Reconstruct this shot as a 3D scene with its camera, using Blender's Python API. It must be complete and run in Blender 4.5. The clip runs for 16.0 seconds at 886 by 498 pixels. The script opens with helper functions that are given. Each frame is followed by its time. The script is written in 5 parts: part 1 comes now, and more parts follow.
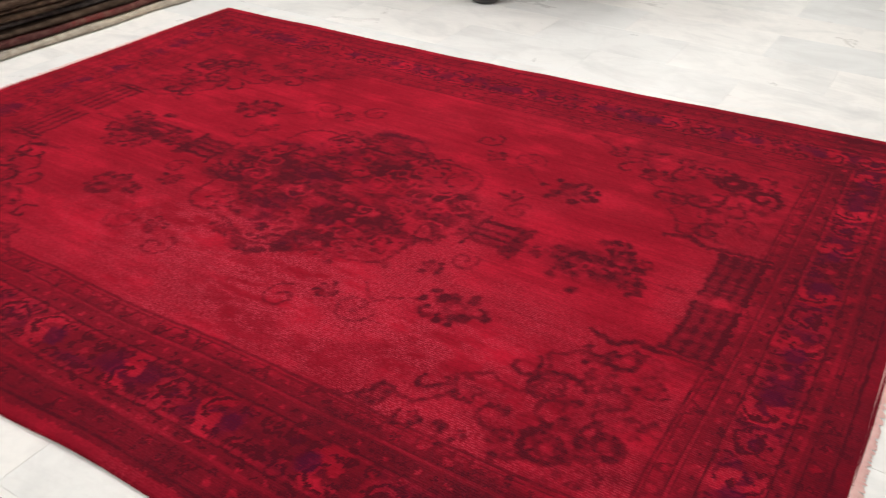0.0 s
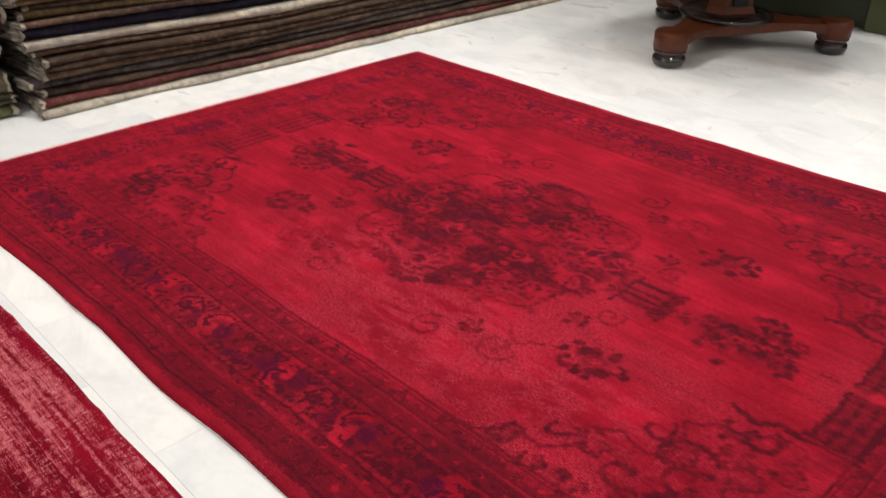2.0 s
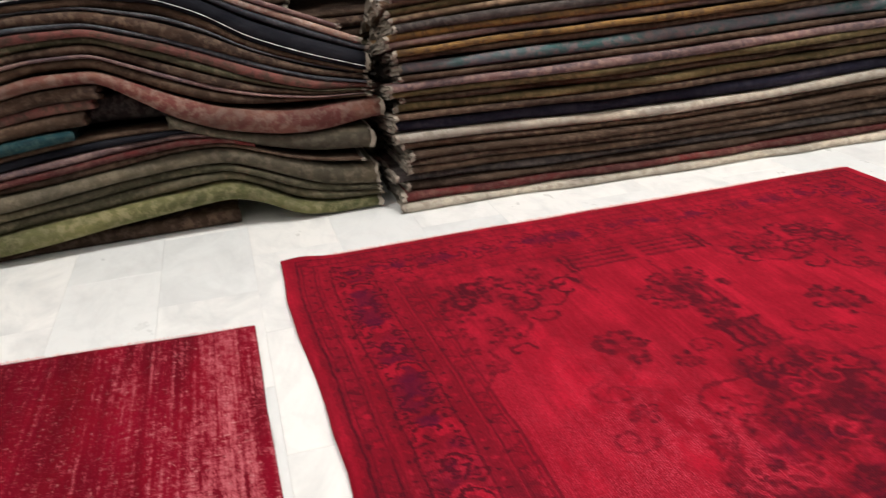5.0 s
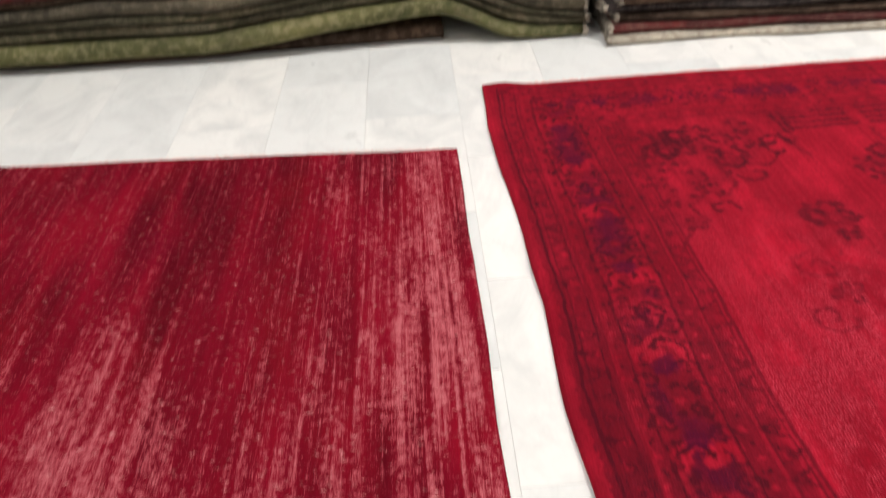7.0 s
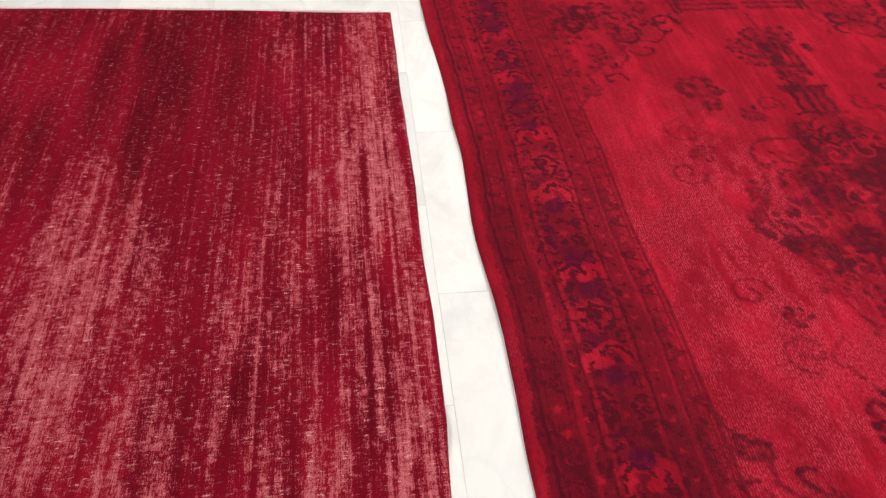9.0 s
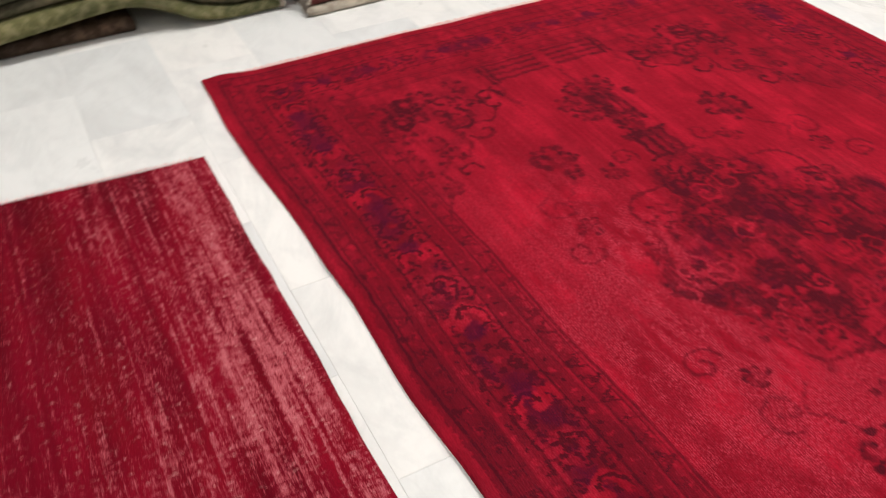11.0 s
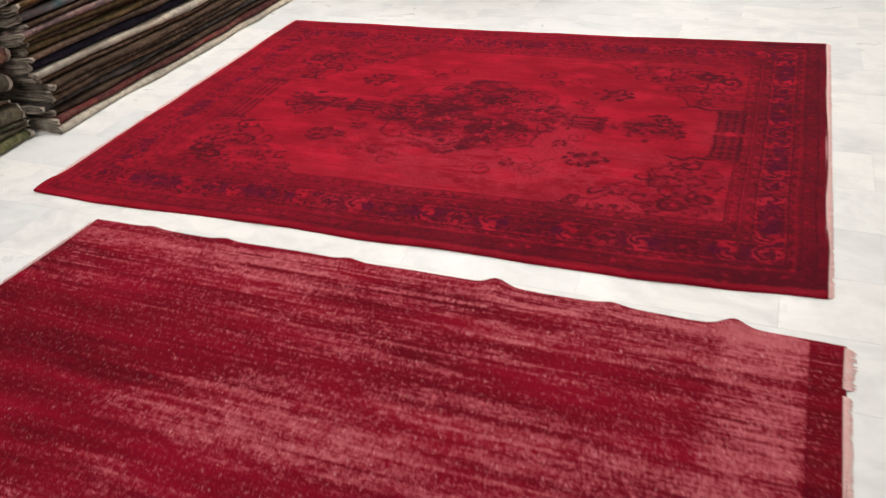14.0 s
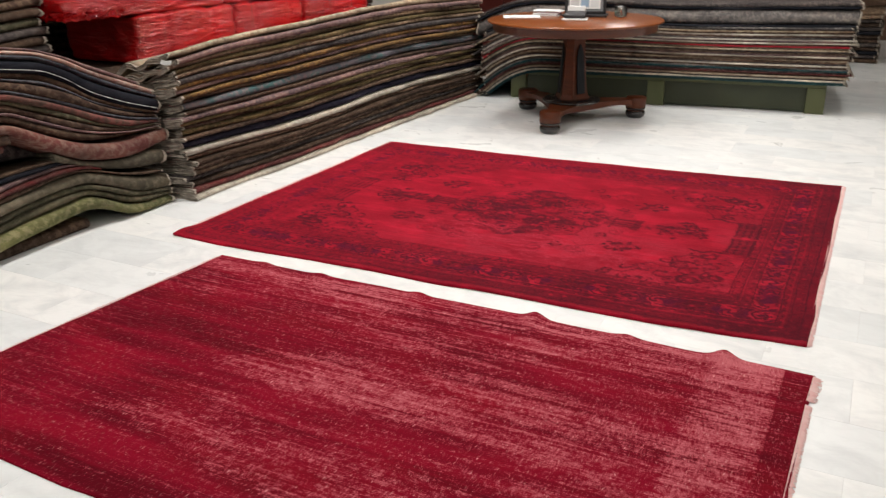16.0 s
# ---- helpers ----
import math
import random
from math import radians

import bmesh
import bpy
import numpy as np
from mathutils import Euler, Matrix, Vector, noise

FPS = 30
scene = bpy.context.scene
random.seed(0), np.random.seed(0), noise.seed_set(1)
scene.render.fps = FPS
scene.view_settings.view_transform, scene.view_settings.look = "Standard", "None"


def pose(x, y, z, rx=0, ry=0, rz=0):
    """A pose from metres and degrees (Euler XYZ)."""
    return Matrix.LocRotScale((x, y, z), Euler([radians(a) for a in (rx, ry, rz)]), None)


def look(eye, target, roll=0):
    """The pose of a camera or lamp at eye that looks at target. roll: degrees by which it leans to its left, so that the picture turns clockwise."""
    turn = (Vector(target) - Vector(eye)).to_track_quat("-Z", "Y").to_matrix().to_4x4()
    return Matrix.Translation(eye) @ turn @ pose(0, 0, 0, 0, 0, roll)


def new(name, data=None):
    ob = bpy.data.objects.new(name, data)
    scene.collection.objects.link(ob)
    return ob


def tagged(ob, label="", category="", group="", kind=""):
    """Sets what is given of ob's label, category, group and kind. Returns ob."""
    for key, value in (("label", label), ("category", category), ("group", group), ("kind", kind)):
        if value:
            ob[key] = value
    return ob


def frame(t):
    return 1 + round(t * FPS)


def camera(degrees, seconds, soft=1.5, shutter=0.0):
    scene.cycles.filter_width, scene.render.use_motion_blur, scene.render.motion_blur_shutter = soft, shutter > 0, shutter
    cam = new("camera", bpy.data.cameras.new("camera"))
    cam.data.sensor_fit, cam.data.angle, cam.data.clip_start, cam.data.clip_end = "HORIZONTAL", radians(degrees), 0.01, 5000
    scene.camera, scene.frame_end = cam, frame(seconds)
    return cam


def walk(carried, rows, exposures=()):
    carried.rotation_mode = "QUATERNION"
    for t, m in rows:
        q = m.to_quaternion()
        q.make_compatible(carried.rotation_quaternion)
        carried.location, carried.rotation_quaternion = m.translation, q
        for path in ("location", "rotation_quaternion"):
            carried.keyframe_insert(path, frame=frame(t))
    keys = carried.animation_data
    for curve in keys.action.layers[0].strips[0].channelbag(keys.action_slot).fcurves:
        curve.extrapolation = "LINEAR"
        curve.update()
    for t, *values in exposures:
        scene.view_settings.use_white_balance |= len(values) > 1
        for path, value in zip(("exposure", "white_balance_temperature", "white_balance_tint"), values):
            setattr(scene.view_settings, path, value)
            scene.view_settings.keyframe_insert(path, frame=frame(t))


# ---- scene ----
cam = camera(56.1, 16.0, soft=1.2, shutter=0.5)
PATH = [
    (0, (2.999, -0.553, 1.233), (2.105, 0.86, 0.135), 0.2),
    (0.5, (3.019, -0.571, 1.24), (1.998, 0.772, 0.166), 0.0),
    (1, (3.016, -0.575, 1.252), (1.92, 0.726, 0.199), 0.1),
    (1.5, (3.024, -0.584, 1.251), (1.863, 0.67, 0.212), 0.9),
    (2, (3.041, -0.591, 1.249), (1.819, 0.637, 0.25), 1.2),
    (2.5, (3.076, -0.535, 1.18), (1.754, 0.742, 0.393), 1.3),
    (2.8, (3.117, -0.443, 1.079), (1.726, 0.843, 0.438), 3.8),
    (3, (3.008, -0.345, 1.053), (1.618, 0.894, 0.323), 5.7),
    (3.5, (2.93, -0.182, 1.04), (1.444, 0.761, 0.089), 5.3),
    (4, (2.851, -0.044, 1.078), (1.198, 0.617, 0.165), 0.4),
    (4.2, (2.809, -0.032, 1.095), (1.115, 0.565, 0.216), -1.2),
    (6.3, (2.616, -0.229, 1.107), (0.78, 0.019, 0.353), -4.0),
    (6.5, (2.634, -0.217, 1.144), (0.834, -0.063, 0.286), -3.8),
    (7, (2.675, -0.222, 1.183), (1.028, -0.198, 0.049), -3.8),
    (7.5, (2.793, -0.24, 1.251), (1.31, -0.201, -0.09), -1.9),
    (8, (2.963, -0.284, 1.407), (1.586, -0.176, -0.04), 0.1),
    (8.2, (2.998, -0.278, 1.426), (1.626, -0.149, -0.024), 0.9),
    (10.3, (2.856, -0.345, 1.411), (1.414, 0.078, 0.091), 2.4),
    (10.5, (2.792, -0.368, 1.394), (1.376, 0.125, 0.071), 2.4),
    (11, (2.592, -0.463, 1.427), (1.258, 0.245, 0.115), -0.2),
    (11.5, (2.519, -0.68, 1.509), (1.385, 0.35, 0.223), -1.0),
    (12, (2.492, -1.002, 1.588), (1.607, 0.378, 0.443), 0.8),
    (12.5, (2.55, -1.32, 1.579), (1.737, 0.146, 0.49), -1.6),
    (13, (2.602, -1.658, 1.599), (1.856, -0.157, 0.508), -2.6),
    (13.5, (2.639, -1.999, 1.629), (1.956, -0.452, 0.562), -3.9),
    (14, (2.789, -2.236, 1.61), (2.136, -0.693, 0.517), -4.2),
    (14.5, (2.907, -2.468, 1.623), (2.276, -0.918, 0.527), -2.8),
    (15, (2.996, -2.703, 1.588), (2.299, -1.108, 0.603), -3.4),
    (15.5, (3.058, -2.935, 1.53), (2.292, -1.276, 0.716), -1.2),
    (16, (3.152, -3.017, 1.482), (2.294, -1.358, 0.767), -0.7),
]
walk(cam, [(t, look(eye, target, roll)) for t, eye, target, roll in PATH],
     exposures=[(0.0, -0.10), (0.8, -0.04), (2.0, 0.0), (2.8, 0.08), (3.4, 0.12), (4.2, 0.10), (6.3, 0.06), (7.0, 0.08), (8.2, 0.12), (10.3, -0.04), (12.5, -0.09), (13.5, -0.06), (15.4, -0.02), (16.0, 0.10)])

# ---- world and light: a closed shop lit by ceiling panels ----
world = bpy.data.worlds.new("world")
world.use_nodes = True
world.node_tree.nodes["Background"].inputs[0].default_value = (0.9, 0.95, 1.0, 1)
world.node_tree.nodes["Background"].inputs[1].default_value = 0.1
scene.world = world
LAMP_ROWS = {4.30: ((0.25, 20), (1.72, 20)), 4.15: ((3.2, 17), (5.4, 9)), 2.92: ((0.25, 17), (1.72, 17)), 1.45: ((0.35, 47), (3.1, 21), (5.4, 11)), -1.2: ((0.3, 38), (3.1, 12), (5.4, 7)), -3.9: ((0.3, 15), (3.1, 9), (5.4, 6))}
LAMP_SPOTS = [(x, y, w) for y, lamps in LAMP_ROWS.items() for x, w in lamps] + [(0.6, 7.4, 16)]
CEILING = 3.0
PANEL = 0.34
for x, y, watts in LAMP_SPOTS:
    lamp = bpy.data.lights.new("panel_lamp", "AREA")
    lamp.shape, lamp.size, lamp.size_y = "RECTANGLE", PANEL, PANEL
    lamp.energy, lamp.color = 1.03 * watts, (1.0, 0.97, 0.925)
    new("panel_lamp", lamp).matrix_world = pose(x, y, CEILING - 0.03)


# ---- small tools ----
def part(name, bm, material, parent=None, label=""):
    """Links a bmesh or a mesh as one object, under a thing if one is given."""
    if isinstance(bm, bmesh.types.BMesh):
        mesh = bpy.data.meshes.new(name)
        bm.to_mesh(mesh)
        bm.free()
    else:
        mesh = bm
    if material and not mesh.materials:
        mesh.materials.append(material)
    ob = new(name, mesh)
    ob.parent = parent
    if label:
        tagged(ob, label)
    return ob


def empty(name, m, label, category, group="", kind=""):
    ob = new(name)
    ob.empty_display_size = 0.05
    ob.matrix_world = m
    return tagged(ob, label, category, group, kind)


def smooth(ob):
    ob.data.polygons.foreach_set("use_smooth", [True] * len(ob.data.polygons))
    return ob


def box(size, at=(0, 0, 0), bevel=0.004, segments=2, bm=None):
    """A bevelled box, centred on at in plan, its underside at at[2]."""
    bm = bm or bmesh.new()
    made = bmesh.ops.create_cube(bm, size=1.0)["verts"]
    for v in made:
        v.co = Vector((v.co.x * size[0] + at[0], v.co.y * size[1] + at[1], (v.co.z + 0.5) * size[2] + at[2]))
    if bevel:
        edges = list({e for v in made for e in v.link_edges})
        bmesh.ops.bevel(bm, geom=edges, offset=bevel, segments=segments, profile=0.5, affect="EDGES")
    return bm


def lathe(outline, steps=64, bm=None, at=(0, 0, 0)):
    """A turned solid from (radius, height) pairs."""
    bm = bm or bmesh.new()
    rings = []
    for r, z in outline:
        if r < 1e-5:
            rings.append([bm.verts.new((at[0], at[1], z + at[2]))])
        else:
            rings.append([bm.verts.new((at[0] + r * math.cos(2 * math.pi * k / steps), at[1] + r * math.sin(2 * math.pi * k / steps), z + at[2]))
                          for k in range(steps)])
    for a, b in zip(rings, rings[1:]):
        for k in range(steps):
            n = (k + 1) % steps
            if len(a) == 1:
                bm.faces.new((a[0], b[n], b[k]))
            elif len(b) == 1:
                bm.faces.new((a[k], a[n], b[0]))
            else:
                bm.faces.new((a[k], a[n], b[n], b[k]))
    bmesh.ops.recalc_face_normals(bm, faces=bm.faces)
    return bm


def prism(outline, z0, z1, bm=None):
    """An upright prism over a plan outline."""
    bm = bm or bmesh.new()
    low = [bm.verts.new((x, y, z0)) for x, y in outline]
    top = [bm.verts.new((x, y, z1)) for x, y in outline]
    for k in range(len(low)):
        n = (k + 1) % len(low)
        bm.faces.new((low[k], low[n], top[n], top[k]))
    bm.faces.new(top)
    bm.faces.new(low[::-1])
    return bm


def mesh_from(verts, quads, name):
    """A mesh from numpy arrays of places and quads."""
    mesh = bpy.data.meshes.new(name)
    mesh.vertices.add(len(verts))
    mesh.vertices.foreach_set("co", np.asarray(verts, np.float32).ravel())
    mesh.loops.add(4 * len(quads))
    mesh.loops.foreach_set("vertex_index", np.asarray(quads, np.int32).ravel())
    mesh.polygons.add(len(quads))
    mesh.polygons.foreach_set("loop_start", np.arange(0, 4 * len(quads), 4, dtype=np.int32))
    mesh.polygons.foreach_set("use_smooth", np.ones(len(quads), bool))
    mesh.update(calc_edges=True)
    mesh.validate()
    return mesh


def grid_noise(shape, cells, seed, octaves=1):
    """Smooth value noise, 0 to 1, over an array; cells: how many knots along each side."""
    rng = np.random.default_rng(seed)
    total, weight, out = 0.0, 1.0, np.zeros(shape)
    for o in range(octaves):
        cx, cy = int(cells[0] * 2 ** o) + 2, int(cells[1] * 2 ** o) + 2
        knots = rng.random((cx + 1, cy + 1))
        u, v = np.linspace(0, cx - 1e-6, shape[0]), np.linspace(0, cy - 1e-6, shape[1])
        i, j = u.astype(int), v.astype(int)
        fu, fv = (u - i)[:, None], (v - j)[None, :]
        fu, fv = fu * fu * (3 - 2 * fu), fv * fv * (3 - 2 * fv)
        got = (knots[i][:, j] * (1 - fu) * (1 - fv) + knots[i + 1][:, j] * fu * (1 - fv)
               + knots[i][:, j + 1] * (1 - fu) * fv + knots[i + 1][:, j + 1] * fu * fv)
        out += weight * got
        total += weight
        weight *= 0.55
    return out / total


# ---- materials ----
class Nodes:
    """A short hand for node materials."""

    def __init__(self, name):
        self.material = bpy.data.materials.new(name)
        self.material.use_nodes = True
        self.tree = self.material.node_tree
        self.shader = self.tree.nodes["Principled BSDF"]

    def add(self, kind, **inputs):
        node = self.tree.nodes.new(kind)
        for key, value in inputs.items():
            key = key.replace("_", " ")
            self.put(node.inputs[key], value)
        return node

    def put(self, socket, value):
        if isinstance(value, bpy.types.NodeSocket):
            self.tree.links.new(value, socket)
        elif isinstance(value, tuple) and len(value) == 3 and socket.type == "RGBA":
            socket.default_value = (*value, 1)
        else:
            socket.default_value = value

    def place(self, scale=(1, 1, 1), shift=None):
        co = self.add("ShaderNodeTexCoord").outputs["Object"]
        m = self.add("ShaderNodeMapping", Vector=co)
        m.inputs["Scale"].default_value = scale
        if shift is not None:
            self.put(m.inputs["Location"], shift)
        return m.outputs[0]

    def noise(self, vector, scale, detail=4.0, rough=0.55, distortion=0.0):
        n = self.add("ShaderNodeTexNoise", Vector=vector, Scale=scale, Detail=detail, Roughness=rough, Distortion=distortion)
        return n.outputs["Fac"]

    def ramp(self, fac, stops):
        r = self.add("ShaderNodeValToRGB", Fac=fac)
        while len(r.color_ramp.elements) < len(stops):
            r.color_ramp.elements.new(0.5)
        for e, (at, c) in zip(r.color_ramp.elements, stops):
            e.position, e.color = at, (*c, 1) if isinstance(c, tuple) else (c, c, c, 1)
        return r.outputs["Color"]

    def mix(self, fac, a, b, blend="MIX"):
        m = self.tree.nodes.new("ShaderNodeMix")
        m.data_type, m.blend_type = "RGBA", blend
        for k, value in ((0, fac), (6, a), (7, b)):
            self.put(m.inputs[k], value)
        return m.outputs[2]

    def math(self, op, a, b=0.0):
        m = self.tree.nodes.new("ShaderNodeMath")
        m.operation = op
        self.put(m.inputs[0], a)
        self.put(m.inputs[1], b)
        return m.outputs[0]

    def bump(self, height, strength, distance):
        b = self.add("ShaderNodeBump", Height=height, Strength=strength, Distance=distance)
        self.put(self.shader.inputs["Normal"], b.outputs[0])

    def done(self, color, roughness, metallic=0.0, **more):
        self.put(self.shader.inputs["Base Color"], color)
        self.put(self.shader.inputs["Roughness"], roughness)
        self.put(self.shader.inputs["Metallic"], metallic)
        for key, value in more.items():
            self.put(self.shader.inputs[key.replace("_", " ")], value)
        return self.material


def marble():
    n = Nodes("white_marble")
    info = n.add("ShaderNodeObjectInfo")
    shift = n.add("ShaderNodeCombineXYZ", X=n.math("MULTIPLY", info.outputs["Random"], 37.0), Y=n.math("MULTIPLY", info.outputs["Random"], 91.0),
                  Z=n.math("MULTIPLY", info.outputs["Random"], 17.0)).outputs[0]
    p = n.place((1, 1.6, 1), shift)
    cloud = n.noise(p, 3.2, 6, 0.62, 0.6)
    vein = n.noise(p, 3.0, 5, 0.6, 1.2)
    ridge = n.math("ABSOLUTE", n.math("SUBTRACT", vein, 0.5))
    tone = n.ramp(info.outputs["Random"], [(0.0, (0.755, 0.775, 0.775)), (0.45, (0.815, 0.822, 0.812)), (1.0, (0.86, 0.855, 0.835))])
    base = n.mix(n.ramp(cloud, [(0.46, 0.0), (0.72, 0.85)]), tone, (0.63, 0.645, 0.645))
    base = n.mix(n.ramp(ridge, [(0.0, 0.10), (0.05, 0.0)]), base, (0.52, 0.53, 0.54))
    fine = n.noise(p, 70, 3, 0.6)
    base = n.mix(n.ramp(fine, [(0.35, 0.04), (0.6, 0.0)]), base, (0.62, 0.61, 0.58))
    n.bump(n.noise(p, 9, 3), 0.06, 0.004)
    return n.done(base, n.ramp(cloud, [(0.3, 0.26), (0.8, 0.42)]), Specular_IOR_Level=0.42)


def plain(name, a, b, scale=6.0, rough=0.6, bump=0.1, metallic=0.0, **more):
    n = Nodes(name)
    p = n.place()
    f = n.noise(p, scale, 5, 0.6)
    g = n.noise(p, scale * 14, 3, 0.6)
    c = n.mix(n.ramp(f, [(0.3, 0.0), (0.7, 1.0)]), a, b)
    c = n.mix(n.ramp(g, [(0.3, 0.18), (0.7, 0.0)]), c, tuple(0.6 * v for v in a))
    n.bump(g, bump, 0.003)
    return n.done(c, n.math("ADD", n.math("MULTIPLY", f, 0.15), rough - 0.07), metallic, **more)


def carpet(name, a, b, c=None, scale=5.0):
    """Woven wool, mottled between two dyes, with a worn third one in patches."""
    n = Nodes(name)
    info = n.add("ShaderNodeObjectInfo")
    shift = n.add("ShaderNodeCombineXYZ", X=n.math("MULTIPLY", info.outputs["Random"], 23.0), Y=n.math("MULTIPLY", info.outputs["Random"], 51.0)).outputs[0]
    p = n.place((1, 1, 1), shift)
    big = n.noise(n.place((1, 0.55, 1.5), shift), scale, 5, 0.65, 0.6)
    mid = n.noise(p, scale * 6, 4, 0.65)
    col = n.mix(n.ramp(big, [(0.42, 0.0), (0.58, 1.0)]), a, b)
    if c:
        col = n.mix(n.ramp(mid, [(0.46, 0.0), (0.60, 0.9)]), col, c)
    tint = n.ramp(info.outputs["Random"], [(0.0, (0.78, 0.78, 0.80)), (1.0, (1.12, 1.08, 1.04))])
    col = n.mix(1.0, col, tint, "MULTIPLY")
    shade = n.ramp(n.noise(n.place((1, 0.8, 2.0), shift), 3.2, 4, 0.65), [(0.30, (0.55, 0.55, 0.58)), (0.50, (1.0, 1.0, 1.0)), (0.70, (1.55, 1.48, 1.40))])
    col = n.mix(1.0, col, shade, "MULTIPLY")
    pile = n.noise(n.place((1, 1, 1)), 260, 2, 0.6)
    col = n.mix(n.ramp(pile, [(0.3, 0.30), (0.62, 0.0)]), col, tuple(0.4 * v for v in a))
    n.bump(n.math("ADD", pile, n.math("MULTIPLY", mid, 0.8)), 0.55, 0.004)
    return n.done(col, 0.97, Specular_IOR_Level=0.06)


def wood(name, a, b, rough=0.32, axis=(2.0, 2.0, 14.0), coat=0.35):
    n = Nodes(name)
    p = n.place(axis)
    grain = n.noise(p, 3.0, 6, 0.65, 1.2)
    fine = n.noise(p, 26.0, 3, 0.6)
    c = n.mix(n.ramp(grain, [(0.32, 0.0), (0.68, 1.0)]), a, b)
    c = n.mix(n.ramp(fine, [(0.3, 0.35), (0.6, 0.0)]), c, tuple(0.4 * v for v in a))
    n.bump(fine, 0.05, 0.002)
    return n.done(c, n.math("ADD", n.math("MULTIPLY", grain, 0.15), rough - 0.07), Coat_Weight=coat, Coat_Roughness=0.15, Specular_IOR_Level=0.3)


def red_pile():
    """Overdyed pile: bare field, dark motif, violet ground and worn warp come from the woven pattern."""
    n = Nodes("overdyed_red_wool")
    dye = n.add("ShaderNodeVertexColor")
    dye.layer_name = "dye"
    parts = n.add("ShaderNodeSeparateColor", Color=dye.outputs[0])
    dark, violet, worn = parts.outputs[0], parts.outputs[1], parts.outputs[2]
    p = n.place()
    wide = n.noise(n.place((0.5, 1.4, 1)), 2.2, 5, 0.6)
    streak = n.noise(n.place((1.6, 48.0, 1)), 1.0, 5, 0.72)
    tuft = n.noise(p, 300, 3, 0.6)
    field = n.mix(n.ramp(wide, [(0.35, 0.0), (0.65, 1.0)]), (0.425, 0.0100, 0.0300), (0.250, 0.0056, 0.0175))
    field = n.mix(n.ramp(streak, [(0.36, 0.62), (0.60, 0.0)]), field, (0.18, 0.0036, 0.0115))
    blot = n.noise(n.place((1.0, 1.8, 1)), 5.0, 4, 0.55)
    field = n.mix(n.ramp(blot, [(0.34, 0.55), (0.56, 0.0)]), field, (0.22, 0.0028, 0.0130))
    field = n.mix(n.ramp(blot, [(0.52, 0.0), (0.72, 0.6)]), field, (0.52, 0.0090, 0.0320))
    ragged = n.math("ADD", dark, n.math("MULTIPLY", n.math("SUBTRACT", tuft, 0.5), n.math("MULTIPLY", dark, 0.9)))
    col = n.mix(n.ramp(ragged, [(0.02, 0.0), (0.80, 1.0)]), field, (0.060, 0.0042, 0.0110))
    col = n.mix(n.math("MULTIPLY", violet, 0.8), col, (0.052, 0.0036, 0.0230))
    across = n.add("ShaderNodeSeparateXYZ", Vector=n.place()).outputs[1]
    weft = n.math("SINE", n.math("MULTIPLY", across, 6.2832 / 0.0058))
    thread = n.noise(n.place((110.0, 330.0, 1)), 1.0, 3, 0.6)
    bare = n.math("MULTIPLY", worn, n.ramp(n.math("ADD", thread, n.math("MULTIPLY", weft, 0.07)), [(0.47, 0.0), (0.62, 1.0)]))
    kept = n.math("SUBTRACT", 1.0, n.math("MULTIPLY", n.ramp(dark, [(0.1, 0.0), (0.5, 1.0)]), 0.75))
    col = n.mix(n.math("MULTIPLY", n.math("MULTIPLY", bare, kept), 0.8), col, (0.60, 0.060, 0.100))
    col = n.mix(n.ramp(tuft, [(0.28, 0.34), (0.60, 0.0)]), col, (0.12, 0.002, 0.006))
    grain = n.noise(n.place((70.0, 150.0, 1)), 1.0, 4, 0.75)
    col = n.mix(n.ramp(grain, [(0.36, 0.34), (0.56, 0.0)]), col, (0.085, 0.0020, 0.0060))
    col = n.mix(n.ramp(grain, [(0.58, 0.0), (0.76, 0.30)]), col, (0.50, 0.016, 0.040))
    n.bump(n.math("ADD", tuft, n.math("ADD", n.math("MULTIPLY", streak, 0.5), n.math("MULTIPLY", weft, 0.15))), 0.22, 0.003)
    return n.done(col, 0.95, Specular_IOR_Level=0.05, Sheen_Weight=0.035, Sheen_Roughness=0.5, Sheen_Tint=(1.0, 0.55, 0.55))


